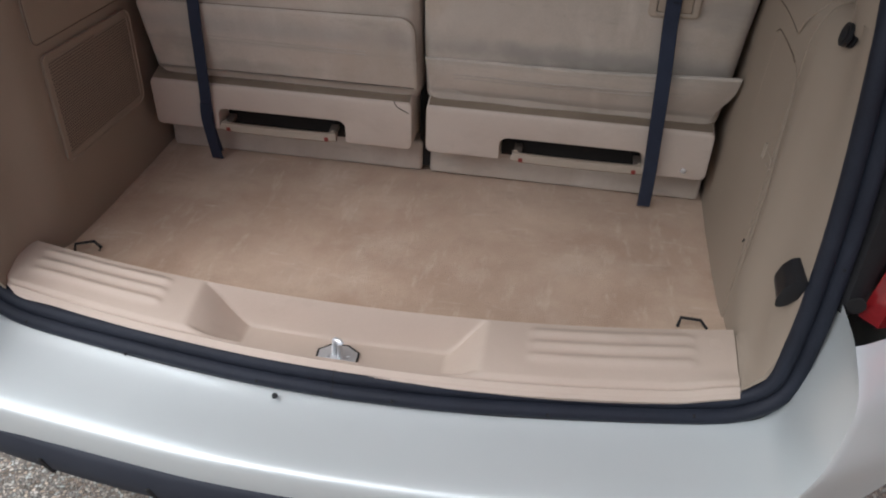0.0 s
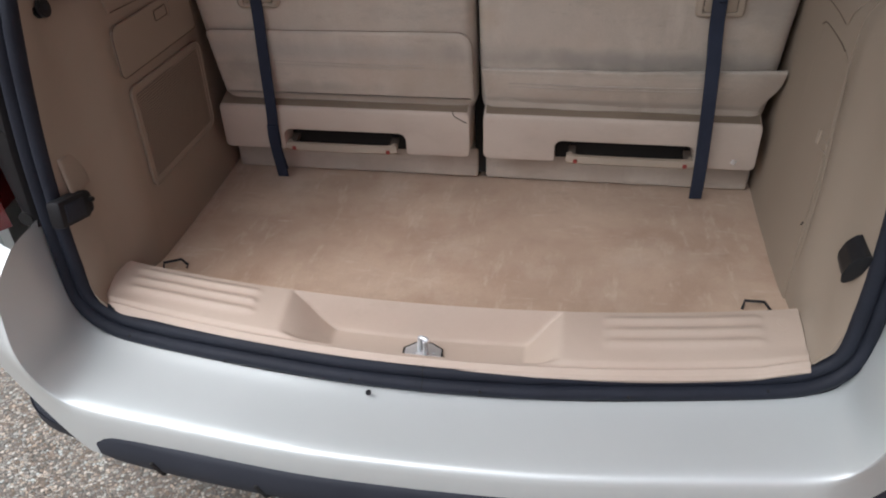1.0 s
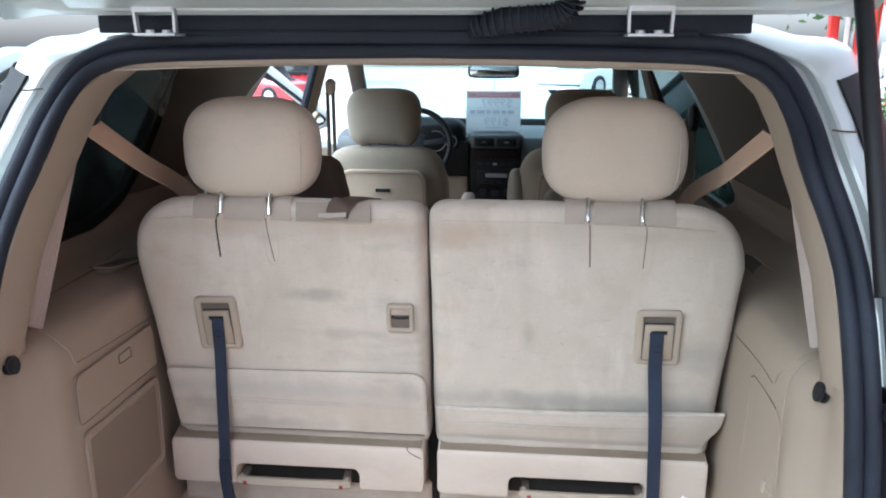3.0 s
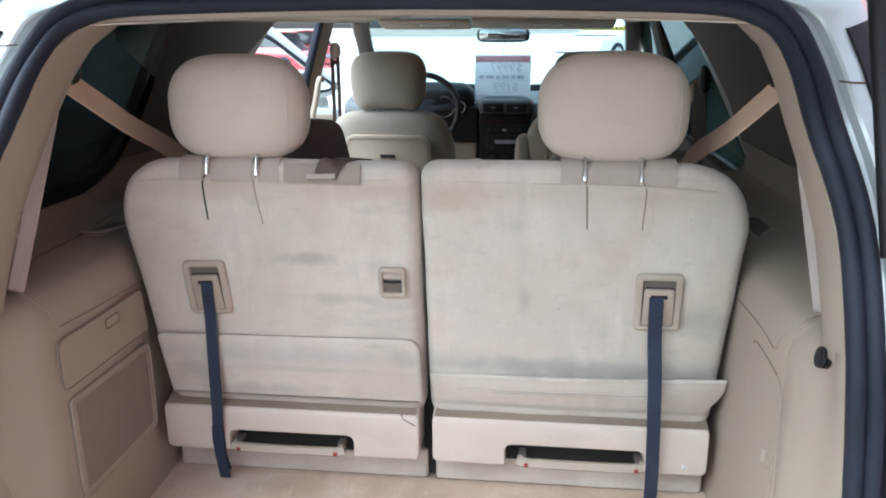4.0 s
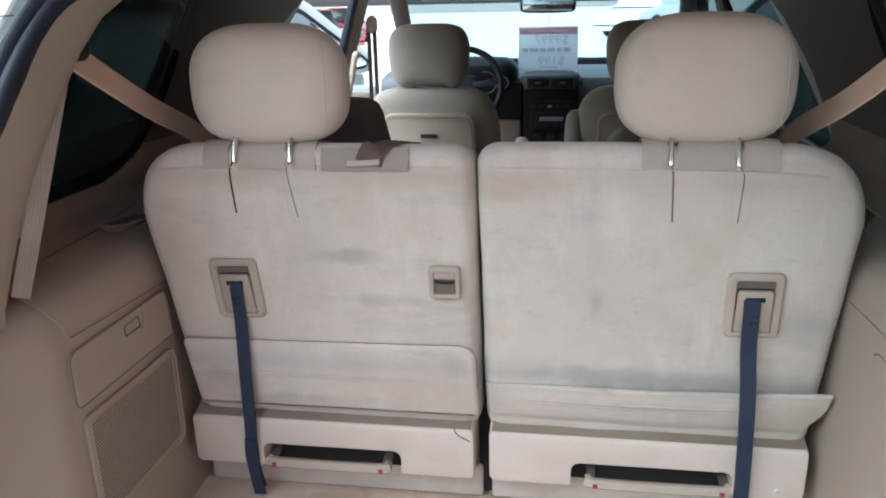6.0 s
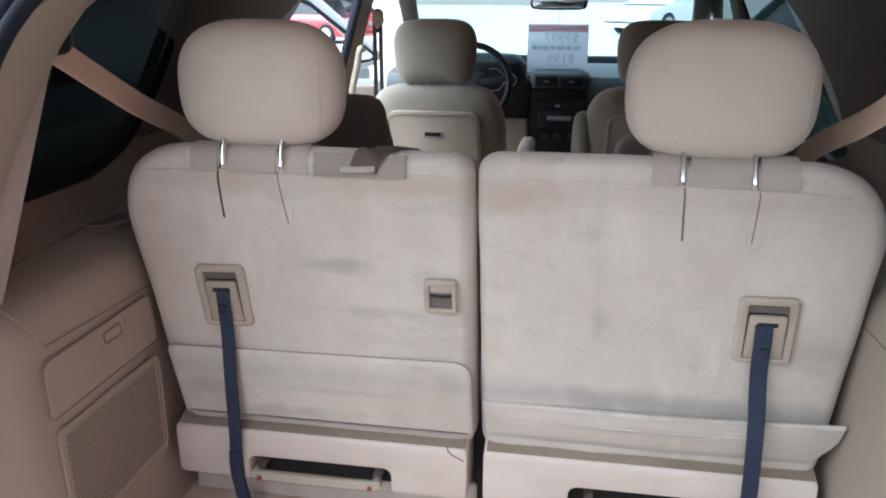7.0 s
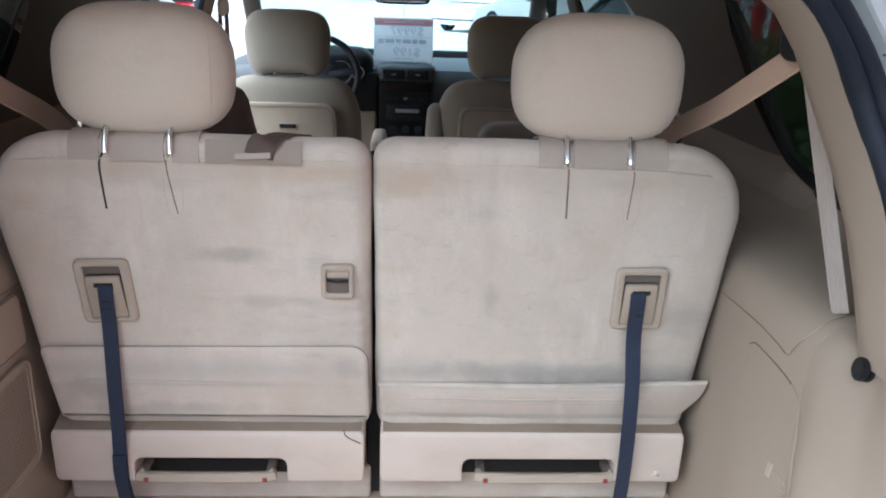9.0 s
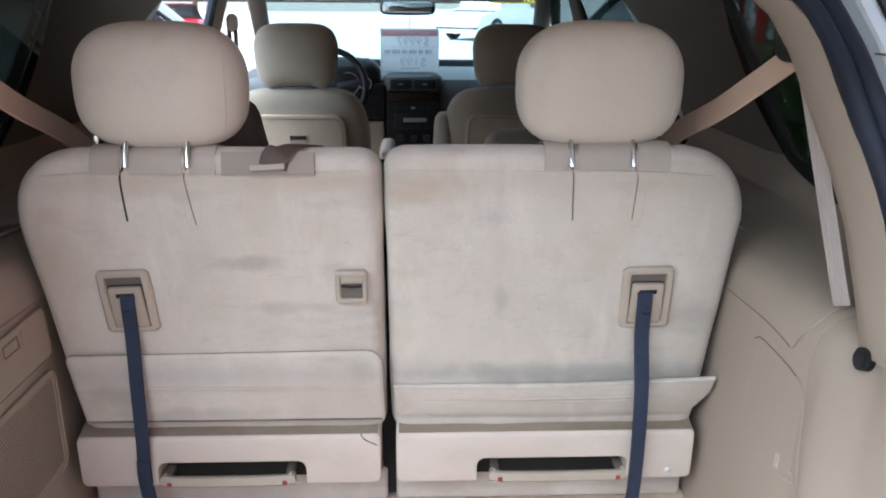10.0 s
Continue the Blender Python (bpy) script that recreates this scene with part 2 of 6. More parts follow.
CARPET = surface("worn_tan_carpet", (0.425, 0.288, 0.202), (0.575, 0.428, 0.315), 0.98, 420, 3.5, 0.6, sheen=0.15, contrast=0.30, detail=9, depth=0.002, speck=0.16, smudge=(((9, 6, 9), 0.53, 0.84, (0.62, 0.50, 0.395)), ((4.0, 3.4, 5), 0.48, 0.72, (0.40, 0.272, 0.19)), ((24, 6, 9), 0.63, 0.80, (0.65, 0.53, 0.42)), ((8, 20, 9), 0.64, 0.80, (0.36, 0.245, 0.17)), ((34, 9, 20), 0.58, 0.84, (0.68, 0.56, 0.45)), ((11, 40, 9), 0.60, 0.84, (0.66, 0.54, 0.43)), ((17, 20, 15), 0.58, 0.85, (0.38, 0.265, 0.19))))
PAINT = surface("silver_beige_paint", (0.54, 0.575, 0.568), (0.58, 0.615, 0.607), 0.38, 1500, 2.0, 0.01, metal=0.3, coat=0.4, speck=0.06)
RUBBER = surface("black_rubber", (0.010, 0.012, 0.019), (0.018, 0.022, 0.033), 0.62, 300, 8, 0.08, spec=0.25)
CLAD = surface("charcoal_plastic", (0.017, 0.020, 0.028), (0.029, 0.033, 0.043), 0.6, 700, 6, 0.15, spec=0.25)
BLACK = surface("black_plastic", (0.007, 0.007, 0.008), (0.013, 0.013, 0.015), 0.5, 500, 9, 0.08, spec=0.3)
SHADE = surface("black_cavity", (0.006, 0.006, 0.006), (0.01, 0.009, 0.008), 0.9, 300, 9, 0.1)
NAVY = surface("navy_webbing", (0.021, 0.027, 0.046), (0.033, 0.042, 0.068), 0.75, 1200, 14, 0.35, spec=0.2)
# same webbing as BELT, its colour paled as if light fell on it
BELT_LIT = surface("lit_ribbed_webbing", (0.36, 0.305, 0.27), (0.42, 0.36, 0.32), 0.7, 1200, 10, 0.2)
LINE = surface("joint_shadow", (0.13, 0.095, 0.07), (0.17, 0.125, 0.095), 0.9, 300, 9, 0.1)
CONCRETE = surface("pale_concrete", (0.50, 0.50, 0.48), (0.60, 0.60, 0.58), 0.85, 40, 0.6, 0.3)
BELT = surface("tan_webbing", (0.46, 0.32, 0.23), (0.52, 0.37, 0.27), 0.75, 1200, 10, 0.25)
STEEL = surface("zinc_steel", (0.58, 0.59, 0.60), (0.70, 0.71, 0.72), 0.42, 400, 20, 0.05, metal=0.7)
CHROME = surface("chrome", (0.75, 0.75, 0.76), (0.82, 0.82, 0.83), 0.12, 300, 10, 0.01, metal=1.0)
RED = surface("red_mark", (0.20, 0.025, 0.02), (0.26, 0.04, 0.03), 0.5, 500, 30, 0.05)
LENS = surface("red_lamp_lens", (0.17, 0.008, 0.010), (0.23, 0.014, 0.015), 0.15, 200, 8, 0.02, coat=1.0)
DASH = surface("grey_dash_pad", (0.060, 0.069, 0.077), (0.082, 0.092, 0.100), 0.45, 600, 4, 0.05, spec=0.6)
WOOD = surface("dark_wood_trim", (0.006, 0.004, 0.004), (0.018, 0.009, 0.007), 0.4, 60, 20, 0.03, coat=0.05, stretch=(1, 1, 6), spec=0.2)
RADIO = surface("radio_face", (0.17, 0.18, 0.20), (0.23, 0.24, 0.27), 0.35, 300, 20, 0.03)
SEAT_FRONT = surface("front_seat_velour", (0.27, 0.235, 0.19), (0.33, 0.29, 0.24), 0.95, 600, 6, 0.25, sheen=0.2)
# seat velour again, with the shade it stands in mixed into the colour
SEAT_SHADED = surface("shaded_seat_velour", (0.20, 0.172, 0.15), (0.255, 0.222, 0.195), 0.95, 600, 6, 0.25)
HEADLINER = surface("headliner_cloth", (0.48, 0.41, 0.33), (0.54, 0.47, 0.39), 0.95, 700, 4, 0.2)
PAPER = surface("white_paper", (0.74, 0.76, 0.80), (0.80, 0.82, 0.85), 0.7, 200, 5, 0.03)
def seen_through(material, tint, share):
    """Thin sheet that lets light through."""
    n, l = material.node_tree.nodes, material.node_tree.links
    back_light, mix = n.new("ShaderNodeBsdfTranslucent"), n.new("ShaderNodeMixShader")
    back_light.inputs["Color"].default_value, mix.inputs["Fac"].default_value = (*tint, 1), share
    l.new(n["Principled BSDF"].outputs["BSDF"], mix.inputs[1])
    l.new(back_light.outputs["BSDF"], mix.inputs[2])
    l.new(mix.outputs["Shader"], n["Material Output"].inputs["Surface"])


PAPER_RED = surface("faded_red_print", (0.62, 0.36, 0.37), (0.68, 0.42, 0.43), 0.7, 200, 5, 0.03)
INK = surface("grey_print", (0.42, 0.44, 0.50), (0.47, 0.49, 0.55), 0.7, 200, 5, 0.03)
seen_through(PAPER, (0.95, 0.96, 0.97), 0.88)
seen_through(PAPER_RED, (0.78, 0.56, 0.58), 0.88)
seen_through(INK, (0.78, 0.80, 0.84), 0.88)
POST_RED = surface("red_painted_steel", (0.55, 0.03, 0.025), (0.65, 0.05, 0.04), 0.4, 200, 3, 0.05)
CAR_RED = surface("red_car_paint", (0.42, 0.02, 0.03), (0.48, 0.03, 0.04), 0.25, 800, 2, 0.01, coat=1.0)
CAR_WHITE = surface("white_car_paint", (0.74, 0.75, 0.76), (0.80, 0.80, 0.80), 0.25, 800, 2, 0.01, coat=1.0)
LEAF = surface("hedge_leaf", (0.03, 0.075, 0.018), (0.075, 0.15, 0.035), 0.5, 60, 5, 0.1)
BARK = surface("bark", (0.08, 0.06, 0.04), (0.14, 0.10, 0.07), 0.9, 60, 8, 0.5)
STONE = surface("pale_plaster_wall", (0.62, 0.60, 0.56), (0.70, 0.68, 0.64), 0.85, 80, 1.5, 0.2)
BRICK = surface("red_brown_brick", (0.18, 0.11, 0.085), (0.27, 0.165, 0.125), 0.85, 30, 4, 0.4)
YELLOW = surface("yellow_board", (0.62, 0.47, 0.04), (0.70, 0.55, 0.06), 0.5, 100, 3, 0.05)
MIRROR = surface("mirror_silver", (0.85, 0.86, 0.87), (0.88, 0.89, 0.90), 0.02, 100, 2, 0.0, metal=1.0, speck=0.0)
ASPHALT = asphalt_material()
CLEAR = glass("windscreen_glass", (0.52, 0.66, 0.67))
PRIVACY = glass("privacy_glass", (0.08, 0.11, 0.105))
TINTED = glass("tinted_glass", (0.165, 0.185, 0.185))


# ---- mesh helpers ----
def part(name, bm, material, parent=None, label="", angle=38, smooth=True):
    """Links a bmesh as one mesh object under a thing or a part."""
    me = bpy.data.meshes.new(name)
    bmesh.ops.recalc_face_normals(bm, faces=bm.faces[:])
    bm.to_mesh(me)
    bm.free()
    me.materials.append(material)
    if smooth:
        me.polygons.foreach_set("use_smooth", [len(f.vertices) <= 10 or f.area < 0.002 for f in me.polygons])
        me.set_sharp_from_angle(angle=radians(angle))
    ob = new(name, me)
    if parent:
        ob.parent = parent
    if label:
        ob["label"] = label
    return ob


def thing(name, label, category, at=(0, 0, 0), group="", kind=""):
    ob = new(name)
    ob.location = at
    ob.empty_display_size = 0.1
    return tagged(ob, label, category, group, kind)


def move(bm, m):
    bmesh.ops.transform(bm, matrix=m, verts=bm.verts[:])
    return bm


def join(*bms):
    out = bms[0]
    for b in bms[1:]:
        me = bpy.data.meshes.new("join")
        b.to_mesh(me)
        out.from_mesh(me)
        b.free()
        bpy.data.meshes.remove(me)
    return out


def box(x0, x1, y0, y1, z0, z1, r=0.004, seg=2):
    bm = bmesh.new()
    bmesh.ops.create_cube(bm, size=1)
    for v in bm.verts:
        v.co = Vector((x0 + (v.co.x + 0.5) * (x1 - x0), y0 + (v.co.y + 0.5) * (y1 - y0), z0 + (v.co.z + 0.5) * (z1 - z0)))
    r = min(r, 0.49 * min(x1 - x0, y1 - y0, z1 - z0))
    if r > 0:
        bmesh.ops.bevel(bm, geom=bm.edges[:], offset=r, segments=seg, profile=0.5, affect="EDGES")
    return bm


def puff(cx, cy, cz, sx, sy, sz, r=0.05, bulge=0.01, cuts=11):
    """A stuffed, rounded block."""
    bm = bmesh.new()
    bmesh.ops.create_cube(bm, size=2)
    bmesh.ops.subdivide_edges(bm, edges=bm.edges[:], cuts=cuts, use_grid_fill=True)
    half = Vector((sx / 2, sy / 2, sz / 2))
    rr = [min(r, h * 0.98) for h in half]
    for v in bm.verts:
        u = [math.sin(c * math.pi / 2) for c in v.co]
        p = Vector([u[i] * half[i] for i in range(3)])
        core = Vector([max(-(half[i] - rr[i]), min(half[i] - rr[i], p[i])) for i in range(3)])
        d = p - core
        q = Vector([d[i] / rr[i] for i in range(3)])
        if q.length > 1e-6:
            q = q.normalized() * min(1, max(abs(c) for c in q))
            p = core + Vector([q[i] * rr[i] for i in range(3)])
        for i in range(3):
            j, k = (i + 1) % 3, (i + 2) % 3
            if abs(u[i]) > 0.999:
                p[i] += math.copysign(bulge, u[i]) * (1 - u[j] ** 2) * (1 - u[k] ** 2)
        v.co = p + Vector((cx, cy, cz))
    return bm


def pillow(cx, cy, cz, sx, sy, sz, power=3.6, flat=2.6, cuts=13):
    """A soft stuffed block: a superellipsoid."""
    bm = bmesh.new()
    bmesh.ops.create_cube(bm, size=2)
    bmesh.ops.subdivide_edges(bm, edges=bm.edges[:], cuts=cuts, use_grid_fill=True)
    for v in bm.verts:
        u = [math.tan(c * math.pi / 4) for c in v.co]
        rim = (abs(u[0]) ** power + abs(u[2]) ** power) ** (1 / power)
        k = (rim ** flat + abs(u[1]) ** flat) ** (1 / flat)
        v.co = Vector((cx + u[0] / k * sx / 2, cy + u[1] / k * sy / 2, cz + u[2] / k * sz / 2))
    return bm


def loft(rings, closed=True, cap=(False, False)):
    bm = bmesh.new()
    rows = [[bm.verts.new(p) for p in ring] for ring in rings]
    n = len(rows[0])
    for a, b in zip(rows, rows[1:]):
        for i in range(n if closed else n - 1):
            j = (i + 1) % n
            bm.faces.new((a[i], a[j], b[j], b[i]))
    if cap[0]:
        bm.faces.new(rows[0][::-1])
    if cap[1]:
        bm.faces.new(rows[-1])
    return bm


def solid(bm, t):
    """Gives a sheet the thickness t, on the side of its normals turned back."""
    bmesh.ops.recalc_face_normals(bm, faces=bm.faces[:])
    bmesh.ops.solidify(bm, geom=bm.faces[:], thickness=t)
    return bm


def roundpoly(points, radii, n=5, step=None):
    """A polygon with rounded corners; step: no side longer than that."""
    out = []
    m = len(points)
    for i in range(m):
        p, a, b = (Vector(points[k % m]) for k in (i, i - 1, i + 1))
        r = radii[i] if isinstance(radii, (list, tuple)) else radii
        if r <= 0:
            out.append(p)
            continue
        da, db = (a - p), (b - p)
        ra, rb = min(r, da.length * 0.49), min(r, db.length * 0.49)
        s, e = p + da.normalized() * ra, p + db.normalized() * rb
        for k in range(n + 1):
            t = k / n
            w = 0.78
            c = p * w + (s + e) / 2 * (1 - w)
            out.append((1 - t) ** 2 * s + 2 * t * (1 - t) * c + t * t * e)
    if step:
        fine = []
        for i, p in enumerate(out):
            q = out[(i + 1) % len(out)]
            k = max(1, int((q - p).length / step))
            fine += [p.lerp(q, j / k) for j in range(k)]
        out = fine
    return out


def inset(poly, d):
    """A polygon given in counter-clockwise order, drawn in by d."""
    n = len(poly)
    out = []
    for i in range(n):
        e1, e2 = poly[i] - poly[i - 1], poly[(i + 1) % n] - poly[i]
        n1, n2 = Vector((-e1.y, e1.x)), Vector((-e2.y, e2.x))
        m = (n1.normalized() + n2.normalized()) if n1.length and n2.length else (n1 + n2)
        out.append(poly[i] + (m.normalized() * d if m.length else m))
    return out


def sweep(path, profile, up, closed=False, cap=True):
    """A profile (across, out) swept along a path; up: the out direction, one for all or one a point."""
    n = len(path)
    pts = [Vector(p) for p in path]
    rings = []
    for i, p in enumerate(pts):
        a = pts[(i - 1) % n] if closed or i else pts[0]
        b = pts[(i + 1) % n] if closed or i < n - 1 else pts[-1]
        t = (b - a).normalized()
        o = Vector(up[i] if isinstance(up, list) else up)
        o = (o - t * o.dot(t)).normalized()
        c = t.cross(o)
        rings.append([p + c * u + o * v for u, v in profile])
    if closed:
        rings.append(rings[0])
        bm = loft(rings)
        bmesh.ops.remove_doubles(bm, verts=bm.verts[:], dist=1e-6)
        return bm
    return loft(rings, cap=(cap, cap))


def circle(r, n=10, rx=None):
    return [((rx or r) * math.cos(2 * math.pi * k / n), r * math.sin(2 * math.pi * k / n)) for k in range(n)]


def tube(path, r, n=8, closed=False, up=(0.13, 0.37, 0.92)):
    return sweep(path, circle(r, n), up, closed)


def ribbon(path, width, thick, up):
    w, t = width / 2, thick / 2
    return sweep(path, [(-w, -t), (-w * 0.9, t), (w * 0.9, t), (w, -t)], up)


def smooth_path(points, k=6, closed=False):
    pts = [Vector(p) for p in points]
    n = len(pts)
    out = []
    for i in range(n if closed else n - 1):
        p0, p1, p2, p3 = (pts[(i + j) % n] if closed else pts[max(0, min(n - 1, i + j))] for j in (-1, 0, 1, 2))
        for s in range(k):
            t = s / k
            out.append(0.5 * (2 * p1 + (p2 - p0) * t + (2 * p0 - 5 * p1 + 4 * p2 - p3) * t * t + (3 * p1 - p0 - 3 * p2 + p3) * t ** 3))
    if not closed:
        out.append(pts[-1])
    return out


def prism(poly, m, depth, bevel=0.0, seg=2):
    """A flat outline (x, z) made thick along y, then placed by m."""
    rings = [[(p.x, 0, p.y) for p in inset(poly, bevel)], [(p.x, bevel * 0.3, p.y) for p in inset(poly, bevel * 0.3)], [(p.x, bevel, p.y) for p in poly], [(p.x, depth, p.y) for p in poly]]
    return move(loft(rings, cap=(True, True)), m)


def interp(table, z):
    for a, b in zip(table, table[1:]):
        if z <= b[0]:
            t = max(0, (z - a[0]) / (b[0] - a[0]))
            return [u + (w - u) * t for u, w in zip(a[1:], b[1:])]
    return list(table[-1][1:])


def smoothstep(a, b, x):
    t = max(0, min(1, (x - a) / (b - a)))
    return t * t * (3 - 2 * t)


def rough_up(bm, scale, amount, seed=0.0):
    """Small unevenness of soft things."""
    bm.normal_update()
    for v in bm.verts:
        v.co += v.normal * amount * noise.noise(v.co * scale + Vector((seed, 0, seed)))
    return bm

# ---- ground ----
def ground_sheet():
    bm = bmesh.new()
    bmesh.ops.create_grid(bm, x_segments=8, y_segments=8, size=600)
    return bm


tagged(part("ground", ground_sheet(), ASPHALT), "worn asphalt lot with pale stone chippings", "ground", kind="structure")

# ---- the minivan ----
van = thing("minivan", "silver-beige minivan with its liftgate and driver-side doors open", "car")
MID = 0.01

# rear opening, inner edge of its seal: height, half width, distance ahead
OPENING = [(0.629, 0.555, 0.069), (0.636, 0.606, 0.079), (0.662, 0.641, 0.086), (0.72, 0.652, 0.093), (0.84, 0.657, 0.10), (1.00, 0.652, 0.105), (1.19, 0.640, 0.125), (1.35, 0.634, 0.20), (1.48, 0.597, 0.255), (1.545, 0.586, 0.305), (1.60, 0.572, 0.365), (1.625, 0.545, 0.393)]


def opening_loop(out=0.0, ahead=0.0):
    """The seal's line round the opening, drawn outwards by out."""
    side = [(x, y, z) for z, x, y in OPENING]
    half = [(0, 0.012, 0.628), (0.15, 0.017, 0.628), (0.3, 0.033, 0.628), (0.44, 0.051, 0.628)] + side + [(0.50, 0.402, 1.638), (0.40, 0.405, 1.644), (0.2, 0.408, 1.648), (0, 0.41, 1.65)]
    half = smooth_path(half, 4)
    loop = half + [Vector((-p.x, p.y, p.z)) for p in half[-2:0:-1]]
    flat = [Vector((p.x, p.z)) for p in loop]
    grown = inset(flat, -out)
    return [Vector((g.x + MID, p.y + ahead, g.y)) for g, p in zip(grown, loop)]


def seal_ups(loop):
    return [Vector((0, -1, 0.08 + 0.55 * (1 - smoothstep(0.60, 0.72, p.z)) + 0.2 * smoothstep(1.1, 1.4, p.z))) for p in loop]


# rubber seal with two lips
seal_profile = [(-0.024, -0.012), (-0.0255, 0.0), (-0.021, 0.009), (-0.013, 0.0125), (-0.005, 0.009), (-0.001, 0.002), (0.003, 0.007), (0.010, 0.012), (0.018, 0.010), (0.0235, 0.003), (0.024, -0.012)]
loop = opening_loop(0.024)
part("seal", sweep(loop, seal_profile, seal_ups(loop), closed=True), RUBBER, van, "black rubber seal with two lips", 60)
joint = [(u * 1.03, v * 1.04) for u, v in seal_profile]
part("seal_joint", sweep([Vector((-0.0085 + d, loop[0].y, loop[0].z)) for d in (0, 0.0016)], joint, seal_ups(loop)[0]), SHADE, van)
for x, z in ((-0.55, 0.62), (-0.36, 0.606), (-0.13, 0.606), (0.09, 0.606), (0.33, 0.608), (0.55, 0.62)):
    part("seal_vent", move(tube([(0, 0, 0), (0, 0.004, 0)], 0.0022, 8), Matrix.Translation((x, -0.0105 + 0.16 * x * x, z - 0.004))), SHADE, van)

ups = seal_ups(loop)
for i in range(24, len(loop) - 1, 9):
    if 0.70 < loop[i].z < 1.58:
        out = Vector((loop[i].x - MID, 0, 0)).normalized() * 0.010
        p = loop[i] + out + ups[i].normalized() * 0.0115
        part("seal_vent", tube([p, p + ups[i].normalized() * 0.0008], 0.0022, 8), SHADE, van)

# painted frame round the opening: a gutter, then the body's corner
cut = [i for i, p in enumerate(loop) if p.z > 1.15]
rings = []
for out, ahead in ((0.044, 0.012), (0.046, 0.030), (0.054, 0.036), (0.064, 0.032), (0.070, 0.014), (0.075, 0.011), (0.094, 0.016), (0.115, 0.026), (0.140, 0.045), (0.160, 0.078), (0.175, 0.13), (0.186, 0.22), (0.19, 0.42)):
    ring = opening_loop(out, ahead)
    row = []
    for i in cut:
        p = ring[i]
        base = loop[i].z - 0.0
        p.z = base + (p.z - base) * (1 - 0.62 * smoothstep(1.60, 1.645, base))
        row.append(p)
    rings.append(row)
part("rear_frame", loft(rings, closed=False), PAINT, van, "silver painted door frame with a gutter", 24)

# bumper: a step below the opening with corners that rise to the lamps
IN = [(0, 0.004, 0.582), (0.2, 0.009, 0.582), (0.42, 0.034, 0.584), (0.58, 0.060, 0.588), (0.662, 0.080, 0.606), (0.696, 0.100, 0.70), (0.704, 0.118, 0.76), (0.706, 0.128, 0.80), (0.706, 0.13, 0.84)]
EDGE = [(0, -0.136, 0.563), (0.2, -0.131, 0.563), (0.43, -0.108, 0.564), (0.59, -0.090, 0.568), (0.650, -0.090, 0.596), (0.680, -0.091, 0.664), (0.701, -0.068, 0.722), (0.710, -0.044, 0.770), (0.707, 0.012, 0.812)]


def both(points):
    h = smooth_path(points, 6)
    return [Vector((-p.x + MID, p.y, p.z)) for p in h[:0:-1]] + [Vector((p.x + MID, p.y, p.z)) for p in h]


inner, edge = both(IN), both(EDGE)


def outward(line):
    res = []
    for i in range(len(line)):
        a, b = line[max(0, i - 1)], line[min(len(line) - 1, i + 1)]
        t = Vector((b.x - a.x, b.y - a.y, 0)).normalized()
        res.append(Vector((t.y, -t.x, 0)))
    return res


outs = outward(edge)
rings = [inner]
for k, dip, scoop in ((0.10, 0.003, 0.0), (0.18, 0.004, 0.020), (0.3, 0.005, 0.034), (0.55, 0.004, 0.036), (0.76, 0.001, 0.023), (0.88, 0.0, 0.013), (0.96, 0.0, 0.006)):
    row = []
    for a, b in zip(inner, edge):
        corner = smoothstep(0.648, 0.672, abs(b.x - MID))
        row.append(a.lerp(b, k) + Vector((0, scoop * corner, -dip)))
    rings.append(row)
rings.append([p - Vector((0, 0, 0.0016)) for p in edge])
# the outer face: down from the step, outwards and round at the corners
for o, dz, flare in ((0.0035, -0.0040, 0.0025), (0.0062, -0.0090, 0.010), (0.0080, -0.018, 0.050), (0.0085, -0.045, 0.100), (0.004, -0.115, 0.17)):
    row = []
    for p, n in zip(edge, outs):
        side = 1 if p.x > MID else -1
        k = smoothstep(0.60, 0.685, abs(p.x - MID))
        row.append(p + n * o * (1 - 0.6 * k) + Vector((side * k * (flare * 1.05 + 0.3 * o), k * flare * 0.62, dz * (1 - 0.72 * k) + 0.11 * flare * smoothstep(0.77, 0.81, p.z))))
    rings.append(row)
rings.insert(0, [p + Vector((0, 0.012, -0.035)) for p in inner])
rings.append([p + Vector((0, 0.03, -0.01)) for p in rings[-1]])
part("bumper", loft(rings, closed=False), PAINT, van, "silver painted rear bumper with a step", 32)

low_line = both([(0, -0.122, 0.570), (0.2, -0.117, 0.570), (0.43, -0.094, 0.570), (0.64, -0.056, 0.570), (0.74, -0.015, 0.57), (0.80, 0.06, 0.57)])
low_out = outward(low_line)
rings = [[p + n * (o - 0.016 * smoothstep(0.57, 0.60, abs(p.x - MID))) + Vector((0, 0, dz - (0.026 * smoothstep(0.57, 0.60, abs(p.x - MID)) if dz > -0.08 else 0))) for p, n in zip(low_line, low_out)] for o, dz in ((-0.01, -0.056), (0.016, -0.055), (0.024, -0.059), (0.029, -0.068), (0.033, -0.092), (0.031, -0.114), (0.022, -0.127), (0.0, -0.138), (-0.06, -0.145))]
part("bumper_cladding", solid(loft(rings, closed=False), 0.004), CLAD, van, "charcoal plastic lower bumper", 50)
for x in (-0.455, -0.26, -0.02, 0.2, 0.42):
    y = -0.122 + 0.14 * (x / 0.64) ** 2 * 0.45
    part("cladding_slot", move(box(-0.005, 0.005, -0.007, 0.007, -0.019, 0.019, 0.004), pose(x, y - 0.027, 0.462, 8, -28, 0)), SHADE, van)
part("bumper_plug", move(tube([(0, 0, 0), (0.001, -0.002, 0.003)], 0.005, 10), pose(-0.098, -0.014, 0.584)), BLACK, van)
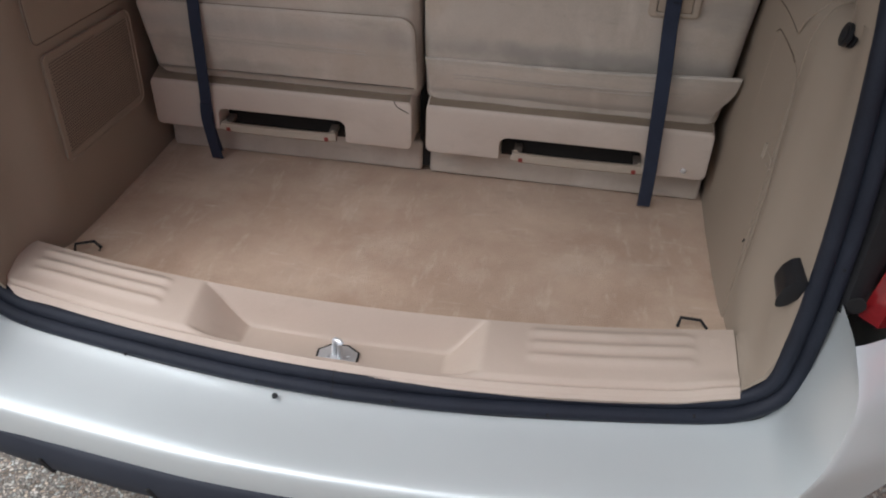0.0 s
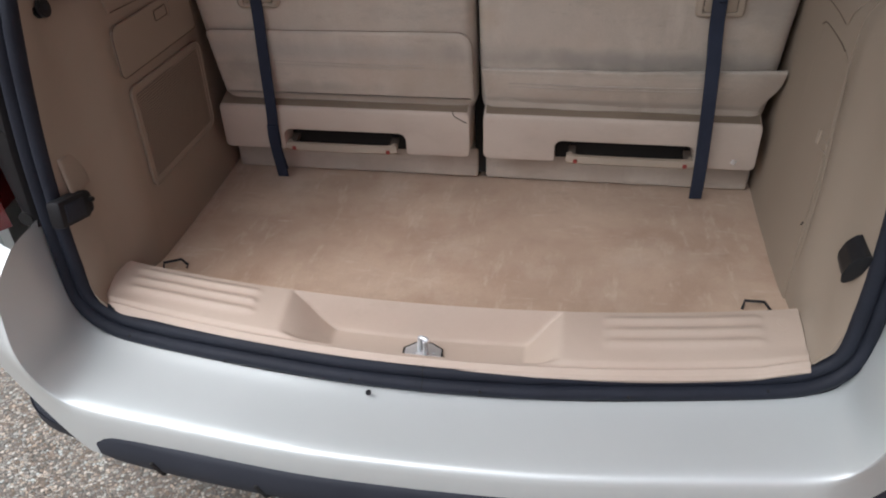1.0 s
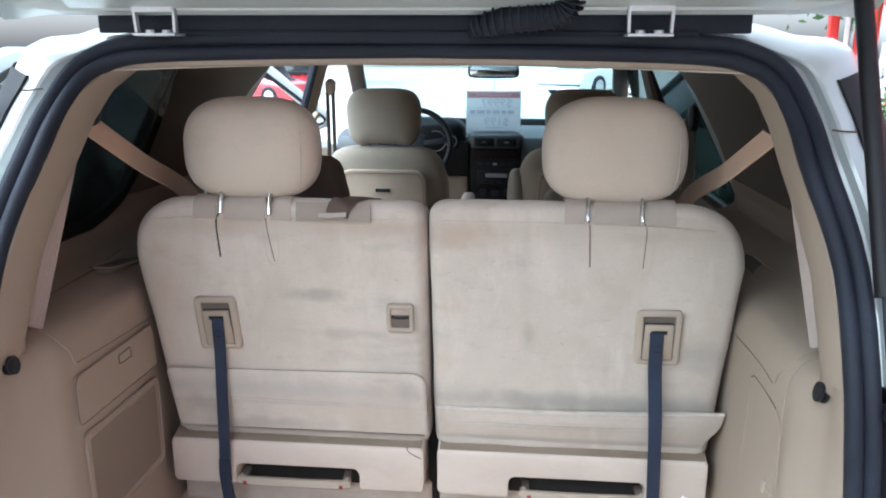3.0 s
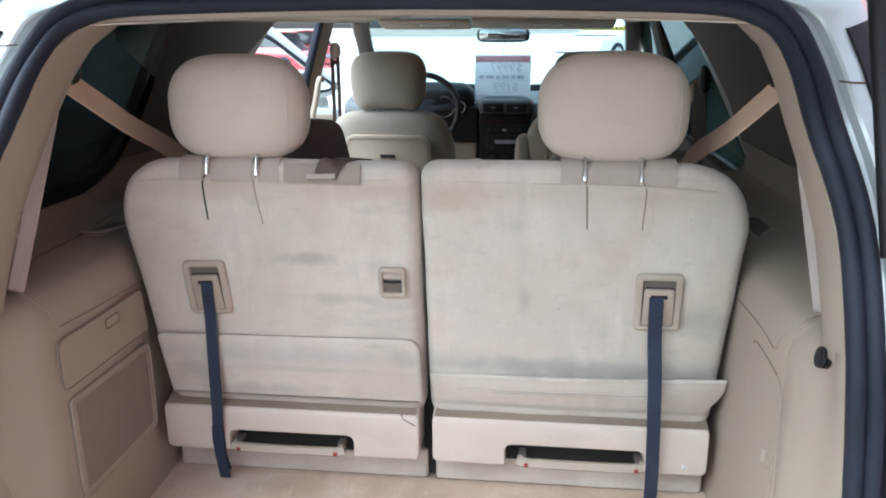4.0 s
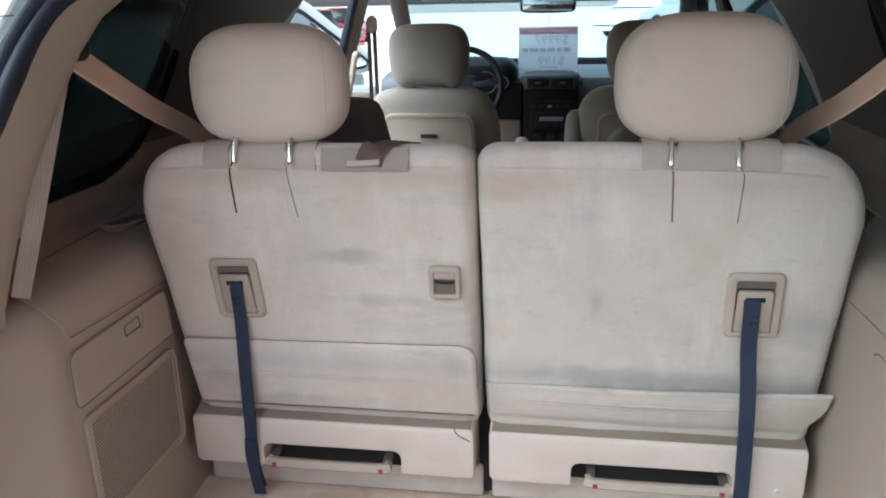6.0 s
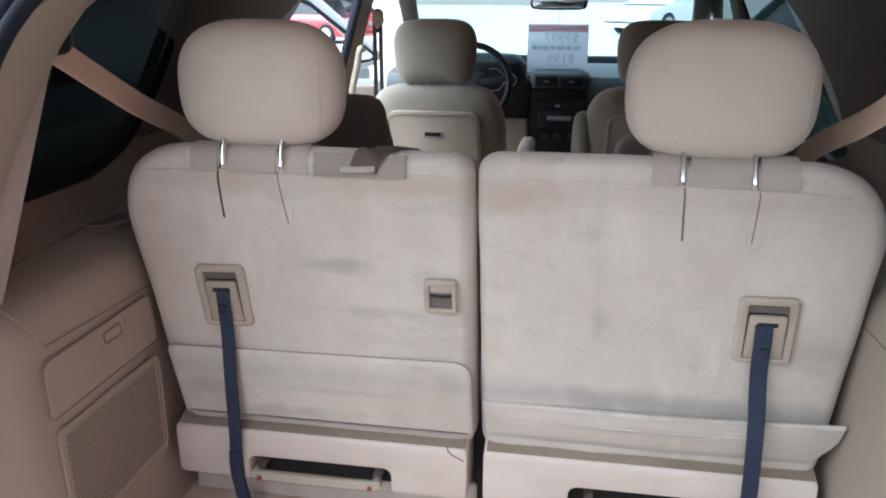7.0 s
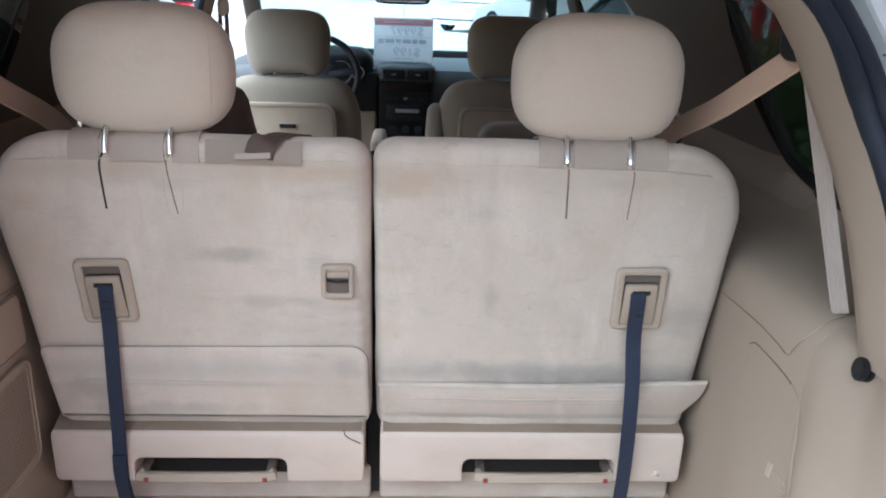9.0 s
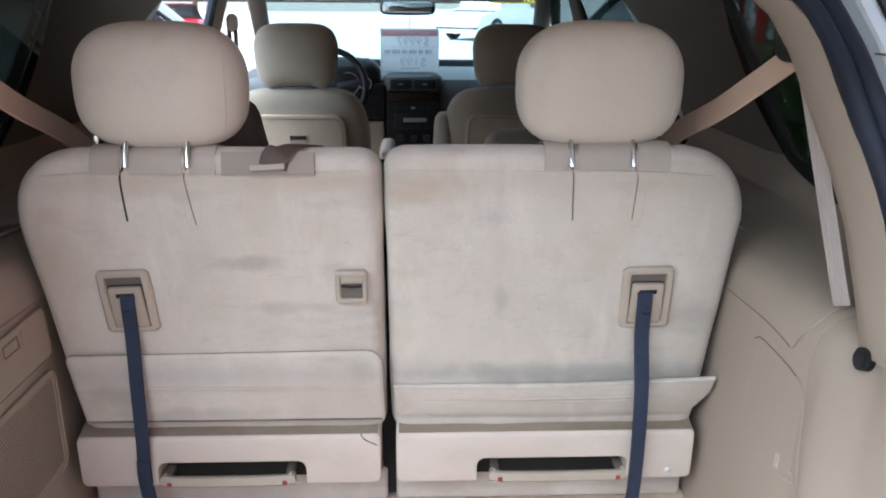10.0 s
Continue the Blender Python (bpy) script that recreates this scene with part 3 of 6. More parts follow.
part("bumper_plug", move(tube([(0, 0, 0), (0, -0.008, 0.001)], 0.007, 10), pose(0.722, 0.095, 0.752)), BLACK, van)

# tail lamps with their dark housings
for s in (-1, 1):
    X = lambda x: s * x + MID
    hz = [(0.805, 0.690, 0.752, 0.092), (0.95, 0.690, 0.772, 0.096), (1.10, 0.684, 0.772, 0.11), (1.17, 0.68, 0.765, 0.125)]
    rings = [[(X(x0), y + 0.02, z), (X(x0 + 0.02), y - 0.005, z), (X((x0 + x1) / 2), y - 0.004, z), (X(x1 - 0.02), y + 0.006, z), (X(x1), y + 0.03, z)] for z, x0, x1, y in hz]
    lamp = part("tail_lamp", solid(loft(rings, closed=False), 0.03), BLACK, van, "dark tail lamp housing", 40)
    rings = [[(X(x1 + (0.014 if s < 0 else -0.014)), y + 0.004, z), (X(x1 + (0.03 if s < 0 else 0.006)), y - 0.020, z), (X(x1 + 0.06), y - 0.004, z), (X(x1 + 0.075), y + 0.09, z), (X(x1 + 0.07), y + 0.19, z)] for z, x0, x1, y in [(0.80, 0, 0.748, 0.092)] + hz[1:]]
    part("lens", solid(loft(rings, closed=False), 0.006), LENS, lamp, "red lamp lens", 40)
    for z in (0.824, 0.976):
        part("fixing_hole", move(tube([(0, 0, 0), (0, 0.006, 0)], 0.013, 12), Matrix.Translation((X(0.722), 0.084 + (z - 0.82) * 0.06, z))), SHADE, lamp)

# roof, sides and front of the shell
SIDE = [(0.28, 0.80), (0.36, 0.88), (0.55, 0.91), (0.80, 0.918), (1.02, 0.905), (1.18, 0.875)]


def side_panel(s, y0, y1, z0=0.28, z1=1.18, off=0.0):
    rows = []
    k = max(2, int((y1 - y0) / 0.15))
    for i in range(k + 1):
        y = y0 + (y1 - y0) * i / k
        pull = 0.07 * smoothstep(0.55, 0.05, y) + 0.16 * smoothstep(4.1, 5.0, y)
        rows.append([(s * (interp(SIDE, z0 + (z1 - z0) * j / 8)[0] - pull + off) + MID, y, z0 + (z1 - z0) * j / 8) for j in range(9)])
    return solid(loft(rows, closed=False), 0.02)


def upper(s, y0, y1, y2, y3, name, mat, label="", z0=1.18, z1=1.66, out=0.0):
    """A slanted strip of the upper side: y0 to y1 at its foot, y2 to y3 at its top."""
    rows = []
    for i in range(7):
        t = i / 6
        z = z0 + (z1 - z0) * t
        x = 0.875 - 0.155 * ((z - 1.18) / 0.48) ** 1.25 + out
        a, b = y0 + (y2 - y0) * t, y1 + (y3 - y1) * t
        rows.append([(s * x + MID, a + (b - a) * j / 6, z) for j in range(7)])
    return part(name, solid(loft(rows, closed=False), 0.012), mat, van, label)


part("side_panel", side_panel(1, 0.16, 4.95), PAINT, van)
part("side_panel", side_panel(-1, 0.16, 1.36), PAINT, van)
part("side_panel", side_panel(-1, 3.72, 4.95), PAINT, van)
part("side_panel", side_panel(-1, 2.62, 2.78), PAINT, van)
part("rocker_panel", side_panel(-1, 1.36, 3.72, 0.28, 0.44), PAINT, van)
# front edge of the quarter panes: height, distance ahead
PANE_FRONT = {-1: [(1.245, 0.85), (1.258, 0.918), (1.279, 0.960), (1.303, 0.986), (1.349, 1.012), (1.436, 1.047), (1.537, 1.077), (1.617, 1.105), (1.665, 1.118)],
              1: [(1.262, 0.785), (1.270, 0.824), (1.285, 0.868), (1.308, 0.900), (1.349, 0.938), (1.422, 0.976), (1.498, 1.008), (1.567, 1.042), (1.614, 1.064), (1.665, 1.084)]}
for s in (-1, 1):
    upper(s, 0.46, 0.62, 0.58, 0.68, "rear_pillar", PAINT)
    # black cover on the outer flank of the pillar
    rows = []
    for out, ahead in ((0.096, 0.020), (0.099, 0.011), (0.117, 0.020), (0.143, 0.040), (0.163, 0.073), (0.179, 0.125), (0.190, 0.215), (0.194, 0.42)):
        rows.append([p for p, q in zip(opening_loop(out, ahead), loop) if 1.16 < q.z < 1.602 and (q.x - MID) * s > 0])
    part("pillar_applique", loft(rows, closed=False), BLACK, van, "black pillar cover")
    line = [p for p, q in zip(opening_loop(0.085, 0.010), loop) if 1.53 < q.z < 1.585 and (q.x - MID) * s > 0]
    if line:
        part("panel_joint", tube([line[0] + Vector((-s * 0.022, 0.012, 0.002)), line[0] + Vector((-s * 0.010, -0.002, 0.001)), line[0] + Vector((s * 0.012, 0.004, 0))], 0.0014, 6), LINE, van)
    upper(s, 1.03, 1.50, 1.15, 1.96, "side_pillar", PAINT)
    upper(s, 2.60, 2.80, 2.62, 2.76, "side_pillar", BLACK)
    upper(s, 0.625, 1.06, 0.685, 1.175, "quarter_window", TINTED, "dark tinted quarter window")
    # black printed border of the pane
    front = PANE_FRONT[s]
    outer = [Vector((0.57, front[0][0]))] + [Vector((y, z)) for z, y in front] + [Vector((0.66, 1.655))]
    outer = roundpoly(outer, 0.02, 3, 0.04)
    inner_line = [p + Vector((0, 0.020 * (1 - smoothstep(1.275, 1.33, p.y)))) for p in inset(outer, 0.012)]
    place = lambda q: (s * (0.864 - 0.155 * (max(0, q.y - 1.18) / 0.48) ** 1.25) + MID, q.x, q.y)
    part("window_border", solid(loft([[place(q) for q in outer], [place(q) for q in inner_line]]), 0.002), BLACK, van)
for y0, y1, y2, y3 in ((1.50, 2.60, 1.96, 2.62), (2.80, 3.75, 2.76, 3.35)):
    upper(1, y0, y1, y2, y3, "side_window", PRIVACY, "dark tinted side window")
rows = []
for i in range(15):
    y = 0.46 + (3.35 - 0.46) * i / 14
    rows.append([(0.725 * u + MID, y, 1.655 + 0.075 * (1 - u * u) + 0.03 * math.sin(math.pi * i / 14)) for u in [k / 6 - 1 for k in range(13)]])
part("roof", solid(loft(rows, closed=False), 0.015), PAINT, van, "silver painted roof")
rows = []
for i in range(9):
    t = i / 8
    z, y, w = 1.66 - 0.46 * t, 3.36 + 1.02 * t, 0.70 + 0.13 * t
    rows.append([(w * u + MID, y - 0.10 * u * u, z + 0.02 * math.sin(math.pi * t) + 0.05 * (1 - t) * (1 - u * u)) for u in [k / 6 - 1 for k in range(13)]])
screen = part("windscreen", loft(rows, closed=False), CLEAR, van, "clear windscreen with a cyan cast")
strip = part("sun_strip", move(box(-0.120, 0.120, -0.001, 0.001, -0.013, 0.013, 0.0004), pose(0.565, 3.39, 1.608, -40)), YELLOW, screen, "yellow strip along the windscreen's upper edge")
rng = random.Random(12)
for k in range(13):
    part("mark", move(box(-0.004, 0.004, -0.0015, 0.0015, -0.003 - 0.004 * rng.random(), 0.006, 0.0004), pose(0.415 + 0.0215 * k, 3.388, 1.612, -40)), CLAD, strip)
for s in (-1, 1):
    path = [(s * (0.69 + 0.13 * t) + MID, 3.24 + 1.04 * t, 1.66 - 0.46 * t) for t in (0, 0.25, 0.5, 0.75, 1)]
    part("front_pillar", sweep(path, circle(0.03, 10, 0.045), (0, 0, 1)), TRIM_SHADED, van)
rows = []
for i in range(8):
    t = i / 7
    rows.append([((0.84 - 0.10 * t) * u + MID, 4.36 + 0.62 * t - 0.06 * u * u, 1.19 - 0.30 * t ** 1.6 - 0.05 * u * u) for u in [k / 5 - 1 for k in range(11)]])
part("bonnet", solid(loft(rows, closed=False), 0.02), PAINT, van)
part("front_bumper", box(-0.80, 0.82, 4.82, 5.06, 0.30, 0.88, 0.09, 5), PAINT, van)
part("wiper_cowl", box(-0.72, 0.74, 4.26, 4.34, 1.205, 1.262, 0.008), BLACK, van)


def wheel_at(parent, x, y, r=0.33, w=0.20):
    prof = [(-w / 2, r * 0.62), (-w / 2, r * 0.9), (-w / 2 + 0.02, r * 0.985), (-w / 4, r), (w / 4, r), (w / 2 - 0.02, r * 0.985), (w / 2, r * 0.9), (w / 2, r * 0.62)]
    rings = [[(x + a, y + b * math.cos(t), r + b * math.sin(t)) for a, b in prof] for t in [2 * math.pi * k / 28 for k in range(28)]]
    wheel = part("wheel", loft(rings + [rings[0]], closed=False), RUBBER, parent)
    rim = tube([(x - w * 0.42, y, r), (x + w * 0.42, y, r)], r * 0.60, 24, up=(0, 0, 1))
    spokes = [move(box(-w * 0.47, w * 0.47, -0.022, 0.022, 0.04, r * 0.56, 0.01), pose(x, y, r, 72 * k)) for k in range(5)]
    part("rim", join(rim, *spokes), STEEL, wheel)


for x in (-0.79, 0.81):
    for y in (0.95, 4.05):
        wheel_at(van, x, y)

# sliding door, slid back along the side
sliding = part("sliding_door", side_panel(-1, 0.22, 1.50, 0.40, 1.18, 0.085), PAINT, van, "sliding door slid open along the side")
rows = []
for z, y0, y1 in ((1.18, 0.22, 1.50), (1.66, 0.42, 1.48)):
    rows.append((z, y0, y1))
path = [(-0.955 + MID, 0.24, 1.19), (-0.80 + MID, 0.46, 1.64), (-0.80 + MID, 1.46, 1.64), (-0.955 + MID, 1.48, 1.19)]
part("door_frame", tube(roundpoly([Vector(p) for p in path], 0.05, 4, 0.06), 0.028, 8, closed=True), PAINT, sliding)
part("pane", loft([[(-0.955 + MID, 0.26, 1.2), (-0.955 + MID, 1.46, 1.2)], [(-0.805 + MID, 0.47, 1.63), (-0.805 + MID, 1.44, 1.63)]], closed=False), TINTED, sliding)

# driver's door, swung out
hinge = Matrix.Translation((-0.90, 3.72, 0)) @ Matrix.Rotation(radians(20), 4, "Z")
shape = roundpoly([Vector(p) for p in ((-0.98, 0.42), (0, 0.42), (0, 1.16), (-0.98, 1.16))], 0.04, 4)
door = part("front_door", prism(shape, hinge, 0.09, 0.015), PAINT, van, "open driver's door in silver paint")
frame_line = [Vector(p) for p in ((-0.97, 0.045, 1.15), (-0.90, 0.06, 1.60), (-0.42, 0.06, 1.62), (-0.02, 0.045, 1.27))]
part("door_frame", move(tube(roundpoly(frame_line, 0.06, 4), 0.036, 8, closed=True), hinge), PAINT, door)
inner_line = [p + Vector((0, -0.02, -0.03 if p.z > 1.3 else 0)) for p in frame_line]
part("door_seal", move(tube(roundpoly(inner_line, 0.06, 4), 0.016, 8, closed=True), hinge), RUBBER, door)
part("door_trim", move(box(-0.93, -0.04, -0.035, 0.0, 0.46, 1.13, 0.02), hinge), TRIM, door)
part("armrest", move(box(-0.75, -0.2, -0.10, -0.03, 0.88, 0.94, 0.02), hinge), TRIM, door)
part("wing_mirror", move(puff(-0.12, 0.20, 1.16, 0.10, 0.22, 0.15, 0.04, 0.01, 6), hinge), PAINT, door)

# liftgate, held up by its struts
GATE = pose(MID, 0.40, 1.742, -27)
rows = []
for i in range(12):
    t = i / 11
    w = 0.715 + 0.02 * smoothstep(0, 0.5, t)
    rows.append([(w * u, -1.12 * t, 0.05 * (1 - u * u) - 0.02 * t) for u in [k / 7 - 1 for k in range(15)]])
gate = part("liftgate", move(solid(loft(rows, closed=False), 0.035), GATE), PAINT, van, "raised liftgate in silver paint")
part("gate_rim", move(tube(roundpoly([Vector(p) for p in ((-0.70, -0.015, -0.012), (0.70, -0.015, -0.012), (0.72, -1.1, -0.025), (-0.72, -1.1, -0.025))], 0.10, 5, 0.08), 0.02, 8, closed=True), GATE), PAINT, gate)
part("gate_trim", move(box(-0.56, 0.56, -1.04, -0.12, -0.055, -0.022, 0.015), GATE), TRIM, gate)
part("gate_ledge", move(box(-0.58, 0.58, -0.10, -0.03, -0.032, -0.022, 0.004), GATE), PAINT, gate)
part("gutter_strip", join(box(-0.546, 0.553, 0.405, 0.420, 1.690, 1.724, 0.003), box(-0.46, 0.47, 0.400, 0.412, 1.672, 1.694, 0.004)), RUBBER, van, "black gutter strip over the opening")
for x in (-0.424, 0.385):
    bracket = part("hinge", move(box(-0.056, 0.056, -0.014, 0.014, -0.002, 0.002, 0.0015), pose(x, 0.366, 1.741, -27)), STEEL, van, "steel liftgate hinge")
    for dx in (-0.035, 0.035):
        part("arm", sweep([(x + dx, 0.366, 1.742), (x + dx * 0.97, 0.364, 1.72), (x + dx * 0.94, 0.366, 1.690)], [(-0.0022, -0.006), (0.0022, -0.006), (0.0022, 0.006), (-0.0022, 0.006)], (0, 1, 0)), STEEL, bracket)
        part("pin", move(tube([(-0.009, 0, 0), (0.009, 0, 0)], 0.0045, 8), pose(x + dx * 1.18, 0.362, 1.738)), STEEL, bracket)
    part("plate", join(box(x - 0.035, x + 0.035, 0.352, 0.355, 1.722, 1.742, 0.001), box(x - 0.056, x + 0.056, 0.335, 0.372, 1.7405, 1.7435, 0.001)), STEEL, bracket)
    part("foot", box(x - 0.036, x + 0.036, 0.352, 0.41, 1.684, 1.6885, 0.0015), STEEL, bracket)
    for dx in (-0.014, 0.015):
        part("bolt", move(tube([(0, 0, 0), (0, 0, 0.006)], 0.0075, 8), Matrix.Translation((x + dx, 0.372, 1.688))), STEEL, bracket)
hose_path = smooth_path([(0.10, 0.385, 1.694), (0.135, 0.374, 1.706), (0.18, 0.366, 1.713), (0.222, 0.362, 1.716), (0.252, 0.355, 1.729), (0.262, 0.34, 1.756), (0.262, 0.32, 1.80)], 7)
boot_r = lambda k: 0.013 + 0.009 * smoothstep(0, 9, k)
boot = part("cable_boot", loft([[p + Vector((c * boot_r(k) * 0.35, -0.9 * c * boot_r(k), d * boot_r(k))) for c, d in circle(1.0, 12)] for k, p in enumerate(hose_path)], cap=(True, True)), RUBBER, van, "corrugated black cable boot")
for k in range(2, len(hose_path) - 2, 2):
    part("rib", tube([hose_path[k], hose_path[k].lerp(hose_path[k + 1], 0.4)], boot_r(k) * 1.12, 12), CLAD, boot)
for s in (-1, 1):
    out = 0.0 if s > 0 else 0.06
    foot, top = Vector((s * (0.698 + out) + MID, 0.105 + out, 1.17)), Vector((s * (0.670 + out * 0.6) + MID, 0.318 + out * 0.5, 1.76))
    d = (top - foot).normalized()
    strut = part("gas_strut", tube([foot + d * 0.165, top], 0.0135, 14), BLACK, van, "black gas strut")
    part("rod", tube([foot, foot + d * 0.17], 0.0045, 10), CLAD, strut)
    part("ball_joint", puff(*foot, 0.026, 0.026, 0.026, 0.013, 0, 4), BLACK, strut)

from mathutils.bvhtree import BVHTree

# ---- load space lining ----
# load floor
rows = []
for i in range(37):
    v = i / 36
    row = []
    for j in range(61):
        u = j / 60
        y = 0.135 + 0.16 * (u - 0.5) ** 2 * 4 * 0.40 * (1 - v) + v * 0.60
        x = -0.612 + u * (1.238 + 0.018 * v)
        p = Vector((x, y, 0.62))
        p.z += 0.004 * noise.noise(p * 5) + 0.0015 * noise.noise(p * 24)
        row.append(p)
    rows.append(row)
part("load_floor", solid(loft(rows, closed=False), 0.02), CARPET, van, "worn tan carpet on the load floor")

# moulded sill plate with a recess for the striker
NX, NV = 240, 44


def sill_sheet(x_from, x_to, columns):
    rows = []
    for i in range(NV + 1):
        v = i / NV
        row = []
        for j in range(columns + 1):
            x = x_from + (x_to - x_from) * j / columns
            y = (0.140 + 0.17 * x * x) * (1 - v) + (0.016 + 0.19 * x * x - 0.019 * x - 0.014 * smoothstep(0.5, 0.65, -x)) * v
            z = 0.662 - 0.030 * v + 0.004 * math.sin(math.pi * v)
            z += 0.009 * smoothstep(0.52, 0.61, abs(x)) * smoothstep(0.6, 0.95, v)
            z -= 0.006 * smoothstep(0.90, 0.98, v) + 0.004 * smoothstep(0.80, 0.86, v) * (1 - smoothstep(0.88, 0.92, v))
            side = smoothstep(-0.60, -0.575, x) * (1 - smoothstep(-0.345, -0.325, x)) + smoothstep(0.285, 0.305, x) * (1 - smoothstep(0.535, 0.56, x))
            z += 0.016 * smoothstep(0.612, 0.655, -x) * (1 - smoothstep(0.5, 0.85, v))
            for c in (0.15, 0.34, 0.53):
                z += 0.0045 * side * math.exp(-((v - c) / 0.055) ** 2)
            # the recess: three sloping walls that meet in creases
            rec = min((x + 0.274) / 0.086, (0.218 - x) / 0.062, v / 0.21)
            rec = max(0.0, min(1.0, rec))
            rec = rec + 0.06 * math.sin(2 * math.pi * rec) * -0.5
            z += (0.602 - z) * rec * (1 - smoothstep(0.74, 0.86, v))
            row.append((x, y, z))
        rows.append(row)
    rows.insert(0, [(x, y + 0.006, 0.612) for x, y, z in rows[0]])
    rows.append([(x, y - 0.002, z - 0.003) for x, y, z in rows[-1]])
    rows.append([(x, y + 0.004, z - 0.010) for x, y, z in rows[-1]])
    return solid(loft(rows, closed=False), 0.003)


part("sill_plate", sill_sheet(-0.658, 0.6185, NX), TRIM_LIT, van, "moulded beige sill plate with anti-slip ribs", 50)
for x in (-0.585, 0.588):
    part("screw_cap", move(tube([(0, 0, 0), (0, 0, 0.003)], 0.011, 16), pose(x, 0.168 if x > 0 else 0.175, 0.6555, 12)), TRIM_LIT, van)

# striker
striker = part("striker", move(tube([(0, 0, 0), (0, 0, 0.003)], 0.030, 8), pose(-0.019, 0.073, 0.6045) @ Matrix.Diagonal((1.15, 0.86, 1, 1))), STEEL, van, "zinc-plated latch striker")
part("gasket", move(tube([(0, 0, 0), (0, 0, 0.0015)], 0.0325, 8), pose(-0.020, 0.075, 0.6035) @ Matrix.Diagonal((1.18, 0.92, 1, 1))), SHADE, striker)
part("loop", move(tube(smooth_path([(-0.006, 0.004, 0), (-0.005, 0.004, 0.022), (-0.003, 0.002, 0.031), (0.006, -0.002, 0.032), (0.010, -0.004, 0.029)], 4), 0.0048, 8), pose(-0.019, 0.073, 0.607)), STEEL, striker)
part("loop", move(tube([(0.006, -0.004, 0), (0.005, -0.004, 0.03)], 0.0045, 8), pose(-0.019, 0.073, 0.607)), STEEL, striker)
for dx, dy in ((-0.016, -0.004), (0.018, 0.002)):
    part("bolt", move(tube([(0, 0, 0), (0, 0, 0.002)], 0.004, 6), pose(-0.019 + dx, 0.073 + dy, 0.6075)), STEEL, striker)

# tie-down rings
for x, r in ((-0.552, 20), (0.562, -8)):
    pts = [Vector(p) for p in ((-0.024, 0, 0), (-0.021, 0.004, 0.016), (0.012, 0.006, 0.018), (0.024, 0.002, 0.006), (0.020, 0, 0))]
    part("tie_down", move(tube(pts, 0.0028, 8), pose(x, 0.242, 0.622, -20, 0, r)), BLACK, van, "black wire tie-down loop")

